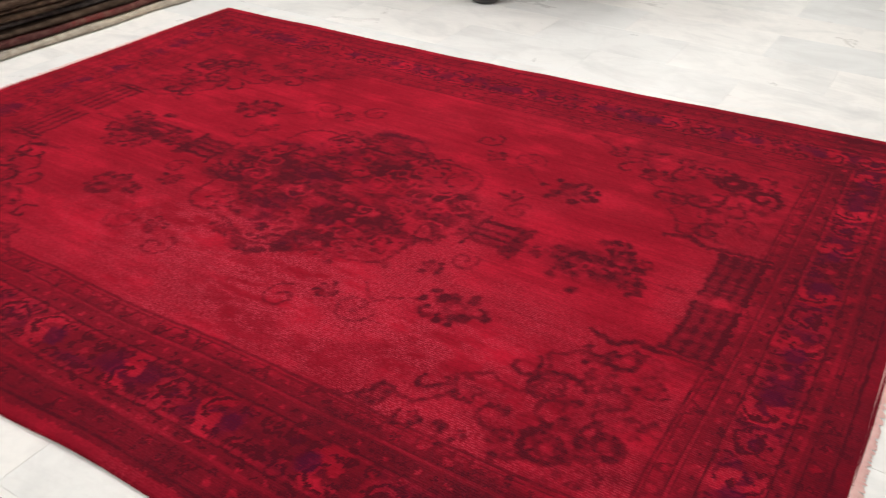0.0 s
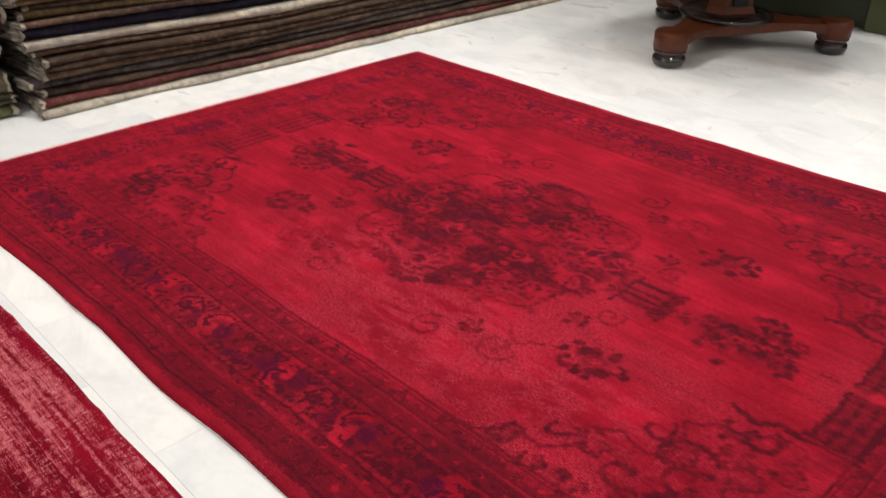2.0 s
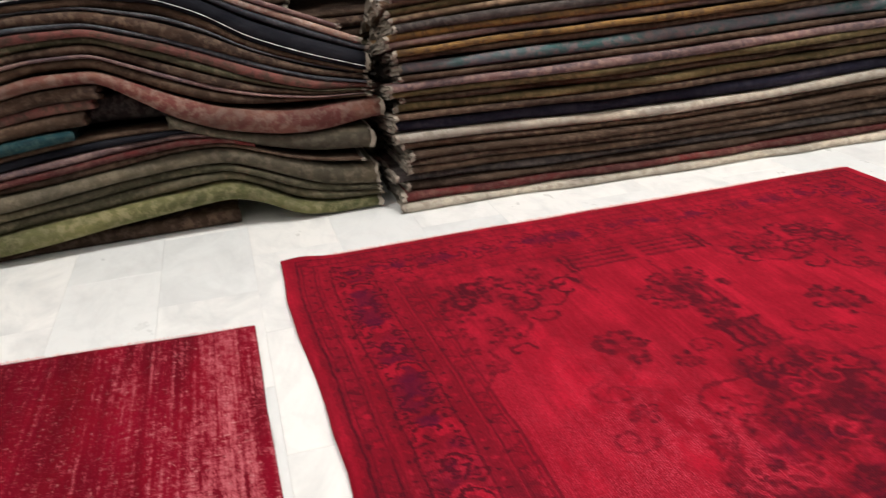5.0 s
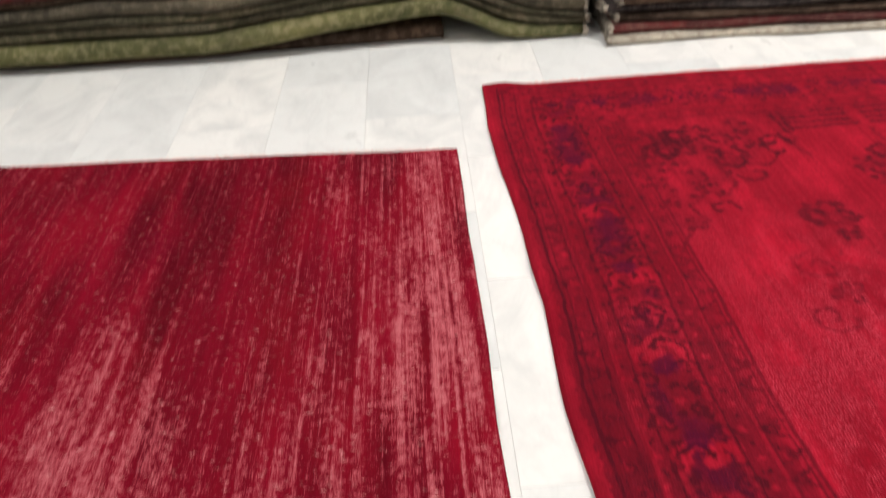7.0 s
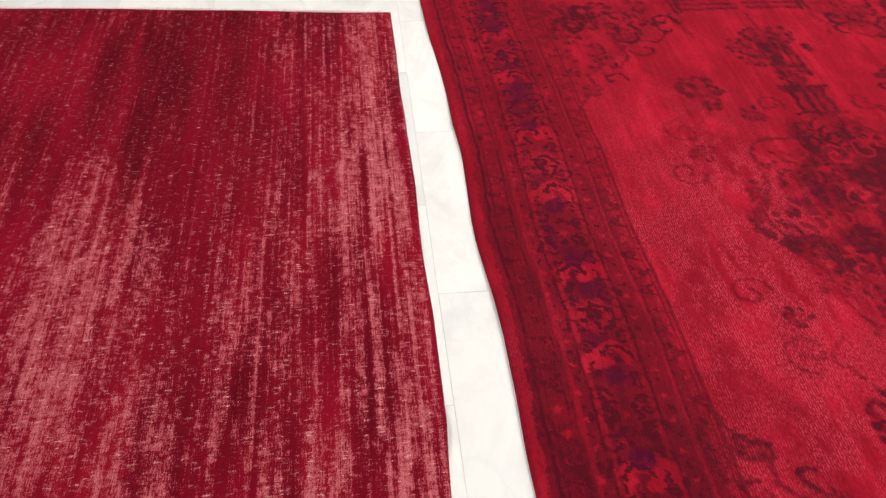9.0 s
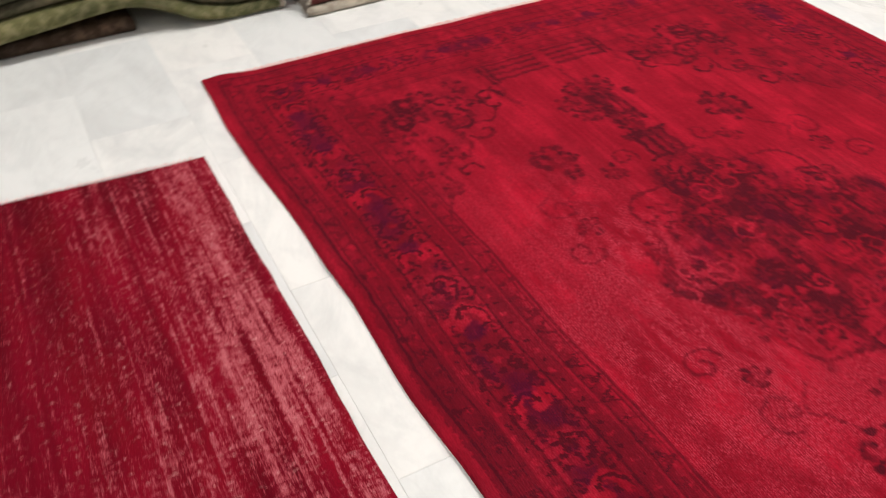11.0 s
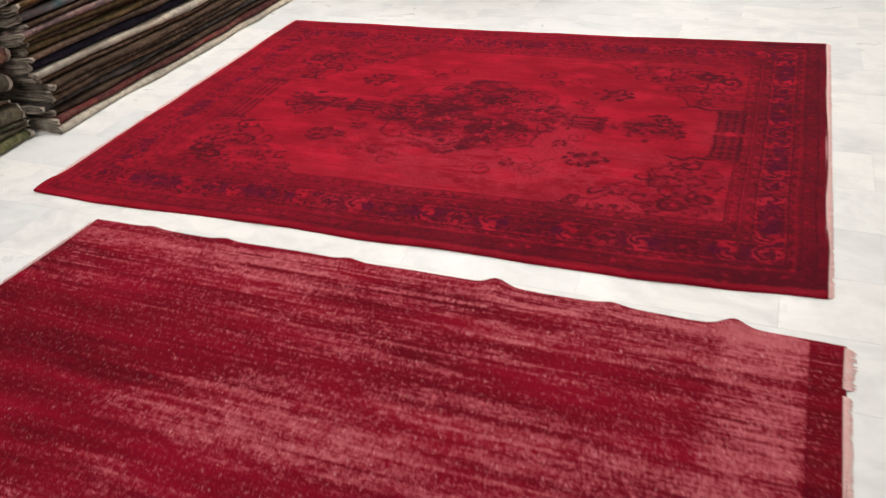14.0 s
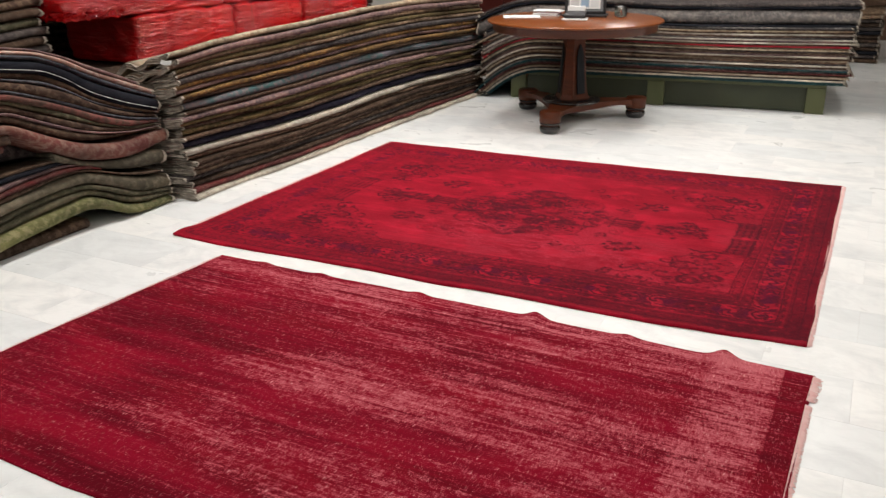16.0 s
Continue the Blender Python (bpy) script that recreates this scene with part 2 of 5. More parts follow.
def faded_pile():
    """Distressed red pile, rubbed down to pink threads; thin threads along the weave, small loose knots across it."""
    n = Nodes("distressed_red_wool")
    dye = n.add("ShaderNodeVertexColor")
    dye.layer_name = "dye"
    parts = n.add("ShaderNodeSeparateColor", Color=dye.outputs[0])
    rub, deep, stripy = parts.outputs[0], parts.outputs[1], parts.outputs[2]
    streak = n.noise(n.place((1.2, 95.0, 1)), 1.0, 3, 0.6)
    short = n.noise(n.place((16.0, 190.0, 1)), 1.0, 3, 0.7)
    cross = n.noise(n.place((125.0, 34.0, 1)), 1.0, 4, 0.72)
    spots = n.noise(n.place((34, 46, 1)), 1.0, 5, 0.78)
    knots = n.noise(n.place((330.0, 330.0, 1)), 1.0, 2, 0.6)
    warp = n.noise(n.place((60.0, 520.0, 1)), 1.0, 1, 0.5)
    wear = n.math("ADD", rub, n.math("MULTIPLY", n.math("SUBTRACT", streak, 0.5), n.math("ADD", n.math("MULTIPLY", stripy, 1.1), 0.95)))
    for layer, amount in ((short, 0.75), (cross, 1.65), (spots, 1.25), (knots, 1.35), (warp, 0.9)):
        wear = n.math("ADD", wear, n.math("MULTIPLY", n.math("SUBTRACT", layer, 0.5), amount))
    red = n.mix(deep, (0.222, 0.0030, 0.0165), (0.092, 0.0018, 0.0075))
    warm = n.ramp(n.noise(n.place((0.9, 2.2, 1)), 2.0, 3, 0.6), [(0.48, 0.0), (0.72, 0.28)])
    red = n.mix(warm, red, (0.30, 0.0075, 0.0140))
    col = n.mix(n.ramp(wear, [(0.16, 0.0), (0.62, 1.0)]), red, (0.300, 0.0230, 0.0440))
    col = n.mix(n.ramp(wear, [(0.31, 0.0), (1.02, 1.0)]), col, (0.560, 0.145, 0.168))
    flecks = n.ramp(n.noise(n.place((170.0, 42.0, 1)), 1.0, 2, 0.5), [(0.635, 0.0), (0.69, 1.0)])
    col = n.mix(n.math("MULTIPLY", flecks, n.ramp(wear, [(0.0, 0.14), (0.6, 0.9)])), col, (0.70, 0.31, 0.31))
    col = n.mix(n.ramp(knots, [(0.32, 0.45), (0.55, 0.0)]), col, (0.080, 0.0018, 0.0070))
    n.bump(n.math("ADD", knots, n.math("ADD", short, n.math("MULTIPLY", cross, 0.5))), 0.45, 0.003)
    return n.done(col, 0.95, Specular_IOR_Level=0.05)


def shrink_wrap():
    n = Nodes("red_plastic_wrap")
    p = n.place((1, 1, 1.6))
    crease = n.noise(n.place((0.9, 0.30, 2.2)), 14, 6, 0.66, 1.6)
    wide = n.noise(p, 2.4, 3, 0.5)
    c = n.mix(n.ramp(wide, [(0.35, 0.0), (0.7, 1.0)]), (0.50, 0.004, 0.005), (0.27, 0.003, 0.004))
    n.bump(crease, 0.8, 0.03)
    return n.done(c, 0.09, Specular_IOR_Level=0.6)


MARBLE = marble()
GROUT = plain("pale_grout", (0.76, 0.75, 0.72), (0.68, 0.67, 0.64), 5, 0.8)
PLASTER = plain("off_white_plaster", (0.74, 0.72, 0.68), (0.70, 0.68, 0.64), 1.5, 0.75, 0.15)
CEIL = plain("white_ceiling_paint", (0.80, 0.80, 0.78), (0.77, 0.77, 0.75), 1.5, 0.8, 0.1)
PANELWOOD = wood("brown_wall_panel", (0.10, 0.055, 0.030), (0.15, 0.085, 0.050), 0.45, (6, 6, 0.8), 0.1)
RED_WOOL, FADED_WOOL, WRAP = red_pile(), faded_pile(), shrink_wrap()
PINK_WARP = plain("pink_cotton_warp", (0.86, 0.62, 0.59), (0.78, 0.46, 0.44), 30, 0.9, 0.5)
CREAM_WARP = plain("cream_cotton_warp", (0.40, 0.35, 0.285), (0.17, 0.14, 0.115), 22, 0.95, 0.6)
# base colour lowered to carry the shade beneath the tabletop on apron and column
MAHOGANY = wood("shaded_polished_mahogany", (0.058, 0.0125, 0.003), (0.105, 0.024, 0.005), 0.42, coat=0.04)
TABLETOP = wood("golden_mahogany_top", (0.150, 0.036, 0.005), (0.235, 0.062, 0.009), 0.30, (2, 10, 2), 0.15)
EBONY = plain("dark_ebonised_wood", (0.012, 0.010, 0.012), (0.022, 0.016, 0.014), 8, 0.22, 0.05, Coat_Weight=0.4)
INLAY = plain("blue_black_panel", (0.006, 0.008, 0.011), (0.010, 0.012, 0.016), 8, 0.5, 0.05, Specular_IOR_Level=0.2)
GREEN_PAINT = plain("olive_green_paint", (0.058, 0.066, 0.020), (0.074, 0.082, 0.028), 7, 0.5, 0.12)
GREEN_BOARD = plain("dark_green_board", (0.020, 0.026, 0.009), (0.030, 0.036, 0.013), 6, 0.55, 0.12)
MAROON = wood("maroon_lacquered_wood", (0.055, 0.010, 0.008), (0.085, 0.016, 0.012), 0.35, (3, 3, 8), 0.2)
BLACK_PLASTIC = plain("black_plastic", (0.014, 0.014, 0.016), (0.022, 0.022, 0.024), 12, 0.35, 0.03)
GREY_PLASTIC = plain("grey_plastic", (0.20, 0.21, 0.22), (0.26, 0.27, 0.28), 12, 0.4, 0.03)
WHITE_PAPER = plain("white_paper", (0.80, 0.80, 0.78), (0.74, 0.74, 0.73), 10, 0.7, 0.05)
LAMP_GLASS = bpy.data.materials.new("lamp_diffuser")
LAMP_GLASS.use_nodes = True
LAMP_GLASS.node_tree.nodes["Principled BSDF"].inputs["Emission Color"].default_value = (1, 0.97, 0.92, 1)
LAMP_GLASS.node_tree.nodes["Principled BSDF"].inputs["Emission Strength"].default_value = 3.0

DYES = {
    "beige": ((0.34, 0.29, 0.21), (0.25, 0.20, 0.145), (0.17, 0.12, 0.085)),
    "cream": ((0.42, 0.385, 0.32), (0.34, 0.305, 0.25), (0.27, 0.235, 0.19)),
    "tan": ((0.25, 0.18, 0.12), (0.17, 0.12, 0.08), (0.09, 0.06, 0.045)),
    "brown": ((0.072, 0.045, 0.032), (0.040, 0.026, 0.021), (0.12, 0.085, 0.062)),
    "umber": ((0.034, 0.022, 0.016), (0.056, 0.037, 0.026), (0.080, 0.056, 0.042)),
    "charcoal": ((0.030, 0.027, 0.027), (0.056, 0.048, 0.046), (0.095, 0.080, 0.076)),
    "grey": ((0.125, 0.118, 0.115), (0.080, 0.076, 0.076), (0.19, 0.175, 0.165)),
    "mauve": ((0.130, 0.082, 0.080), (0.078, 0.058, 0.066), (0.18, 0.125, 0.115)),
    "navy": ((0.010, 0.010, 0.019), (0.015, 0.014, 0.024), (0.028, 0.026, 0.036)),
    "ink": ((0.009, 0.010, 0.014), (0.017, 0.018, 0.023), None),
    "olive": ((0.095, 0.072, 0.033), (0.058, 0.045, 0.023), (0.13, 0.095, 0.052)),
    "mustard": ((0.19, 0.112, 0.042), (0.105, 0.066, 0.031), (0.070, 0.044, 0.028)),
    "teal": ((0.105, 0.098, 0.115), (0.035, 0.085, 0.085), (0.14, 0.110, 0.115)),
    "peacock": ((0.010, 0.044, 0.052), (0.014, 0.030, 0.036), (0.032, 0.060, 0.060)),
    "maroon": ((0.095, 0.020, 0.020), (0.048, 0.018, 0.018), (0.090, 0.046, 0.040)),
    "rose": ((0.165, 0.062, 0.056), (0.100, 0.058, 0.048), (0.060, 0.045, 0.034)),
    "peach": ((0.33, 0.215, 0.17), (0.24, 0.145, 0.118), (0.36, 0.29, 0.25)),
    "moss": ((0.088, 0.090, 0.042), (0.056, 0.060, 0.028), (0.130, 0.124, 0.072)),
    "stone": ((0.074, 0.066, 0.048), (0.050, 0.045, 0.033), (0.108, 0.095, 0.072)),
    "slate": ((0.060, 0.066, 0.078), (0.042, 0.044, 0.052), (0.095, 0.098, 0.105)),
    "blush": ((0.165, 0.082, 0.062), (0.120, 0.040, 0.036), (0.20, 0.130, 0.105)),
    "sage": ((0.042, 0.041, 0.025), (0.062, 0.057, 0.038), (0.092, 0.082, 0.058)),
    "crimson": ((0.30, 0.020, 0.030), (0.20, 0.02, 0.03), None),
    "ivory": ((0.46, 0.43, 0.37), (0.38, 0.35, 0.30), (0.30, 0.27, 0.22)),
}
CARPETS = {name: carpet(name + "_wool", *(v and tuple(1.27 * w for w in v) for v in (a, b, c))) for name, (a, b, c) in DYES.items()}
WORDS = {"beige": "worn beige", "cream": "off-white", "tan": "tan and brown", "brown": "mottled brown", "umber": "dark brown", "charcoal": "charcoal grey",
         "grey": "soft grey", "mauve": "greyish mauve", "navy": "dark navy", "ink": "black-blue", "olive": "olive brown", "mustard": "mustard yellow",
         "teal": "grey and teal", "peacock": "peacock blue", "maroon": "dark maroon", "rose": "faded rose", "peach": "pale peach", "moss": "moss green",
         "sage": "dull sage", "stone": "grey-green", "slate": "blue-grey", "blush": "mottled pink and tan", "crimson": "bright crimson", "ivory": "ivory"}

# ---- room ----
X0, X1, Y0, Y1 = -2.6, 6.4, -6.0, 10.2
WALL = 0.15


def wall(name, size, at, material=PLASTER):
    return tagged(part(name, box(size, at, 0.003, 1), material), "plain wall closing the carpet shop", "wall", kind="structure")


wall("wall_west", (WALL, Y1 - Y0, CEILING), (X0 - WALL / 2, (Y0 + Y1) / 2, 0))
wall("wall_east", (WALL, Y1 - Y0, CEILING), (X1 + WALL / 2, (Y0 + Y1) / 2, 0))
wall("wall_south", (X1 - X0, WALL, CEILING), ((X0 + X1) / 2, Y0 - WALL / 2, 0))
wall_north = tagged(part("wall_north", box((X1 - X0, WALL, CEILING), ((X0 + X1) / 2, Y1 + WALL / 2, 0), 0.003, 1), PANELWOOD),
                    "dark brown wood-panelled back wall of the shop", "wall", kind="structure")
ceiling = tagged(part("ceiling", box((X1 - X0 + 0.3, Y1 - Y0 + 0.3, 0.12), ((X0 + X1) / 2, (Y0 + Y1) / 2, CEILING), 0.003, 1), CEIL),
                 "plain white painted shop ceiling", "ceiling", kind="structure")


def ceiling_light(x, y):
    side = PANEL + 0.02
    thing = empty("ceiling_light", pose(x, y, CEILING), "square white ceiling light panel, switched on", "ceiling light", "ceiling lights")
    bm = bmesh.new()
    edge = side / 2 + 0.015
    for sx, sy, w, d in ((0, edge, side + 0.06, 0.03), (0, -edge, side + 0.06, 0.03), (edge, 0, 0.03, side), (-edge, 0, 0.03, side)):
        box((w, d, 0.024), (sx, sy, -0.024), 0.003, 1, bm)
    part("frame", bm, GREY_PLASTIC, thing)
    part("diffuser", box((side, side, 0.006), (0, 0, -0.012), 0.001, 1), LAMP_GLASS, thing, "glowing diffuser")


for x, y, watts in LAMP_SPOTS:
    ceiling_light(x, y)


# ---- the two red rugs on the floor ----
class Cloth:
    """A woven pattern, drawn on a raster of the rug in metres."""

    def __init__(self, length, width, step):
        self.length, self.width, self.step = length, width, step
        self.shape = (int(length / step) + 1, int(width / step) + 1)
        self.p = np.linspace(0, length, self.shape[0])[:, None]
        self.q = np.linspace(0, width, self.shape[1])[None, :]
        self.dark, self.violet, self.worn = (np.zeros(self.shape) for _ in range(3))

    def dab(self, where, x, y, r, value=1.0, sharp=0.45):
        """One round knot of dye."""
        i0, i1 = int((x - r) / self.step), int((x + r) / self.step) + 2
        j0, j1 = int((y - r) / self.step), int((y + r) / self.step) + 2
        i0, j0 = max(i0, 0), max(j0, 0)
        if i0 >= self.shape[0] or j0 >= self.shape[1] or i1 <= 0 or j1 <= 0:
            return
        a, b = self.p[i0:i1] - x, self.q[:, j0:j1] - y
        d = np.sqrt(a * a + b * b) / r
        blot = np.clip((1 - d) / sharp, 0, 1) * abs(value)
        view = where[i0:i1, j0:j1]
        if value > 0:
            np.maximum(view, blot, out=view)
        else:
            view *= 1 - blot

    def stroke(self, where, points, r, value=1.0):
        """A line of dye through points."""
        for (xa, ya), (xb, yb) in zip(points, points[1:]):
            count = max(2, int(math.hypot(xb - xa, yb - ya) / (0.45 * r)))
            for k in range(count):
                f = k / count
                self.dab(where, xa + (xb - xa) * f, ya + (yb - ya) * f, r, value)

    def curl(self, where, x, y, size, start, turn, r, value=1.0, coils=1.25):
        """A scroll that winds in on itself."""
        pts = []
        for k in range(26):
            f = k / 25
            a = start + turn * f * coils * 2 * math.pi
            s = size * (1 - 0.8 * f)
            pts.append((x + s * math.cos(a), y + s * math.sin(a)))
        self.stroke(where, pts, r, value)

    def flower(self, where, x, y, size, petals, rng, value=1.0):
        """A rosette of petal outlines round an open heart."""
        turn = rng.random() * 6
        for k in range(petals):
            a = turn + 2 * math.pi * k / petals
            a += (rng.random() - 0.5) * 0.7
            s = size * (0.55 + 0.55 * rng.random())
            cx, cy, pr = x + s * math.cos(a), y + s * math.sin(a), size * 0.34
            if rng.random() < 0.62:
                self.dab(where, cx, cy, size * (0.30 + 0.16 * rng.random()), value * (0.7 + 0.3 * rng.random()))
            else:
                for m in range(7):
                    b = a - 1.7 + 3.4 * m / 6
                    self.dab(where, cx + pr * 0.8 * math.cos(b), cy + pr * 0.8 * math.sin(b), size * 0.18, value * (0.6 + 0.4 * rng.random()))
        self.dab(where, x, y, size * 0.75, value * 0.45)
        self.dab(where, x, y, size * 0.28, -0.7)


def red_pattern():
    """Border, spandrels, medallion, pendants and columns of the overdyed rug."""
    c = Cloth(3.09, 2.30, 0.0037)
    rng = random.Random(4)
    L, W = c.length, c.width
    mx, my = 1.558, 1.108
    edge_q = np.minimum(c.q, W - c.q)
    edge_p = np.minimum(c.p, L - c.p)
    warp = (grid_noise(c.shape, (60, 44), 1, 2) - 0.5) * 0.014
    e = np.minimum(edge_q + 0 * c.p, edge_p + 0 * c.q) + warp
    inner_q, inner_p = 0.385, 0.345
    border = np.clip(np.maximum((inner_q - edge_q) / 0.035, (inner_p - edge_p) / 0.035) + warp * 30, 0, 1)
    # border bands, counted from the rug's edge
    scale = np.where(edge_q / inner_q < edge_p / inner_p, edge_q / inner_q, edge_p / inner_p) * 0.385 + warp * 0.4
    band = np.zeros(c.shape)
    for at, half, deep in ((0.045, 0.005, 0.95), (0.060, 0.0035, 0.7), (0.097, 0.004, 0.8), (0.110, 0.0035, 0.6), (0.148, 0.004, 0.8), (0.277, 0.004, 0.8), (0.322, 0.0035, 0.6), (0.334, 0.004, 0.8), (0.374, 0.0035, 0.6), (0.386, 0.005, 0.72)):
        band = np.maximum(band, deep * np.clip(1.4 - abs(scale - at) / half, 0, 1))
    # the border is dyed deepest along the near side and at one end
    depth = 0.22 + 0.30 * c.p / L + 0.48 * np.clip((c.p - 2.72) / 0.06, 0, 1) + (0.30 + 0.50 * c.p / L) * np.clip((0.42 - c.q) / 0.08, 0, 1) + 0.26 * np.clip((0.42 - W + c.q) / 0.08, 0, 1)
    tone = border * (0.30 + 0.30 * grid_noise(c.shape, (60, 44), 9, 3)) * np.minimum(depth, 1.25)
    tone = np.where(edge_q + 0 * c.p < 0.026, 0.30 * tone, tone)
    middle = np.clip(1.25 - abs(scale - 0.212) / 0.050, 0, 1) * border
    c.dark = np.maximum(tone, 0.50 * middle * np.minimum(depth, 1))
    c.violet = 0.66 * middle * np.clip((grid_noise(c.shape, (36, 27), 12, 2) - 0.36) * 6, 0, 1)

    def along(distance):
        """Points at that depth round the whole border: place and direction."""
        d = distance
        dp = distance * inner_p / inner_q
        for (x0, y0), (x1, y1) in (((dp, d), (L - dp, d)), ((L - dp, d), (L - dp, W - d)), ((L - dp, W - d), (dp, W - d)), ((dp, W - d), (dp, d))):
            length = math.hypot(x1 - x0, y1 - y0)
            yield x0, y0, (x1 - x0) / length, (y1 - y0) / length, length

    def motif(distance, pitch, kind):
        for x0, y0, ux, uy, length in along(distance):
            count = 4 * math.ceil(length / 0.55) if kind is great else max(1, round(length / pitch))
            for k in range(count + 1):
                s = length * k / count
                x, y, a = x0 + ux * s, y0 + uy * s, math.atan2(uy, ux)
                kind(x, y, a, k)

    def great(x, y, a, k):
        """Main border: open rosettes, dark flowers and C scrolls between them, on violet."""
        if k % 4 == 0:
            for b in np.arange(0, 6.28, 0.9):
                for where in (c.violet, c.dark):
                    c.dab(where, x + 0.034 * math.cos(b), y + 0.034 * math.sin(b), 0.026, -0.62)
            c.curl(c.dark, x, y, 0.048, a, 1, 0.006, 0.9, 1.0)
            c.curl(c.dark, x, y, 0.024, a, -1, 0.006, 0.9, 1.0)
            for b in np.arange(0, 6.28, 1.05):
                c.dab(c.dark, x + 0.034 * math.cos(b), y + 0.034 * math.sin(b), 0.009, 0.9)
        elif k % 4 == 2:
            c.flower(c.dark, x, y, 0.040, 6, rng, 1.0)
            c.dab(c.violet, x, y, 0.018, -0.9)
        else:
            side = 1 if k % 4 == 1 else -1
            for where in (c.violet, c.dark):
                c.curl(where, x - side * 0.012 * math.cos(a), y - side * 0.012 * math.sin(a), 0.046, a + 1.2 * side, side, 0.017, -0.70, 0.75)
                c.curl(where, x + side * 0.030 * math.sin(a), y - side * 0.030 * math.cos(a), 0.030, a - 1.0 * side, -side, 0.012, -0.75, 0.8)
            c.curl(c.dark, x - side * 0.012 * math.cos(a), y - side * 0.012 * math.sin(a), 0.056, a + 1.2 * side, side, 0.006, 0.9, 0.5)
            c.dab(c.violet, x + side * 0.035 * math.cos(a), y + side * 0.035 * math.sin(a), 0.034, 0.9)

    def chain(x, y, a, k):
        """Guard border: dark zigzag with an open ring in each bay."""
        side = 1 if k % 2 else -1
        nx, ny = -math.sin(a) * 0.019 * side, math.cos(a) * 0.019 * side
        c.stroke(c.dark, [(x - 0.022 * math.cos(a) - nx, y - 0.022 * math.sin(a) - ny), (x + nx, y + ny), (x + 0.022 * math.cos(a) - nx, y + 0.022 * math.sin(a) - ny)], 0.006, 0.25 + 0.45 * rng.random())
        c.dab(c.dark, x + nx, y + ny, 0.013, 0.3 + 0.5 * rng.random())
        c.dab(c.dark, x - nx * 0.2, y - ny * 0.2, 0.013, -0.8)
        if rng.random() < 0.8:
            c.curl(c.dark, x - nx * 0.2, y - ny * 0.2, 0.009, a, side, 0.004, 0.6)

    def sprig(x, y, a, k):
        """Small hooked leaves that fill the ground between the larger flowers."""
        side = 1 if k % 2 else -1
        c.curl(c.dark, x, y, 0.020 + 0.010 * rng.random(), a + 1.5 * side, side, 0.006, 0.95)
        c.dab(c.dark, x - 0.012 * side * math.sin(a), y + 0.012 * side * math.cos(a), 0.009, -0.7)

    motif(0.168, 0.061, sprig)
    motif(0.257, 0.061, sprig)
    motif(0.212, 0.1225, great)
    motif(0.078, 0.060, chain)
    motif(0.355, 0.060, chain)
    motif(0.128, 0.034, lambda x, y, a, k: c.dab(c.dark, x, y, 0.008, 0.8 if k % 2 else -0.8))
    motif(0.299, 0.034, lambda x, y, a, k: c.dab(c.dark, x, y, 0.008, 0.8 if k % 2 else -0.8))

    # the spandrels are dyed darker than the open field, with a soft lobed rim
    reach = abs(c.p - mx) * 0.475 + abs(c.q - my) * 0.57 + (grid_noise(c.shape, (26, 19), 61, 3) - 0.5) * 0.16
    corner = np.clip((reach - 0.64) / 0.05, 0, 1) * (1 - border)
    c.dark = np.maximum(c.dark, corner * np.clip(0.16 + 0.9 * (grid_noise(c.shape, (70, 52), 62, 3) - 0.45), 0, 1))
    for k in range(80):
        x, y = mx + (rng.random() * 2 - 1) * 1.19, my + (rng.random() * 2 - 1) * 0.76
        if abs(x - mx) * 0.475 + abs(y - my) * 0.57 > 0.68:
            c.curl(c.dark, x, y, 0.022 + 0.022 * rng.random(), rng.random() * 6, 1 if k % 2 else -1, 0.006, 0.5)
    # medallion: a lobed diamond packed with dark flowers
    ang = np.arctan2((c.q - my) / 0.41, (c.p - mx) / 0.46)
    rad = np.hypot((c.p - mx) / 0.46, (c.q - my) / 0.41) + (grid_noise(c.shape, (16, 20), 3, 4) - 0.5) * 0.95
    lobes = 0.94 + 0.12 * np.cos(4 * ang)
    inside = np.clip((lobes - rad) / 0.20, 0, 1)
    c.dark = np.maximum(c.dark, inside * np.clip(0.47 + 1.3 * (grid_noise(c.shape, (30, 90), 21, 3) - 0.42) + 1.6 * (grid_noise(c.shape, (40, 30), 23, 2) - 0.46), 0.05, 1))
    c.violet = np.maximum(c.violet, 0.22 * inside * np.clip((grid_noise(c.shape, (40, 30), 22, 2) - 0.56) * 7, 0, 1))
    for k in range(60):
        a, s = rng.random() * 6.283, 0.43 * math.sqrt(rng.random())
        c.flower(c.dark, mx + s * math.cos(a), my + 0.87 * s * math.sin(a), 0.024 + 0.018 * rng.random(), 6, rng, 0.9)
    for k in range(30):
        a, s = rng.random() * 6.283, 0.40 * math.sqrt(rng.random())
        c.curl(c.dark, mx + s * math.cos(a), my + 0.87 * s * math.sin(a), 0.045, a, 1 if k % 2 else -1, 0.0065, 0.95)
    for k in range(46):
        a, s = rng.random() * 6.283, 0.40 * math.sqrt(rng.random())
        c.curl(c.dark, mx + s * math.cos(a), my + s * math.sin(a), 0.030 + 0.030 * rng.random(), rng.random() * 6, 1 if k % 2 else -1, 0.006, -0.7)
    for k in range(26):
        a, s = rng.random() * 6.283, 0.36 * math.sqrt(rng.random())
        c.dab(c.dark, mx + s * math.cos(a), my + s * math.sin(a), 0.020, -0.9)
    rim = [(mx + 0.47 * (0.90 + 0.08 * math.cos(8 * b)) * math.cos(b), my + 0.41 * (0.90 + 0.08 * math.cos(8 * b)) * math.sin(b)) for b in np.arange(0, 6.4, 0.08)]
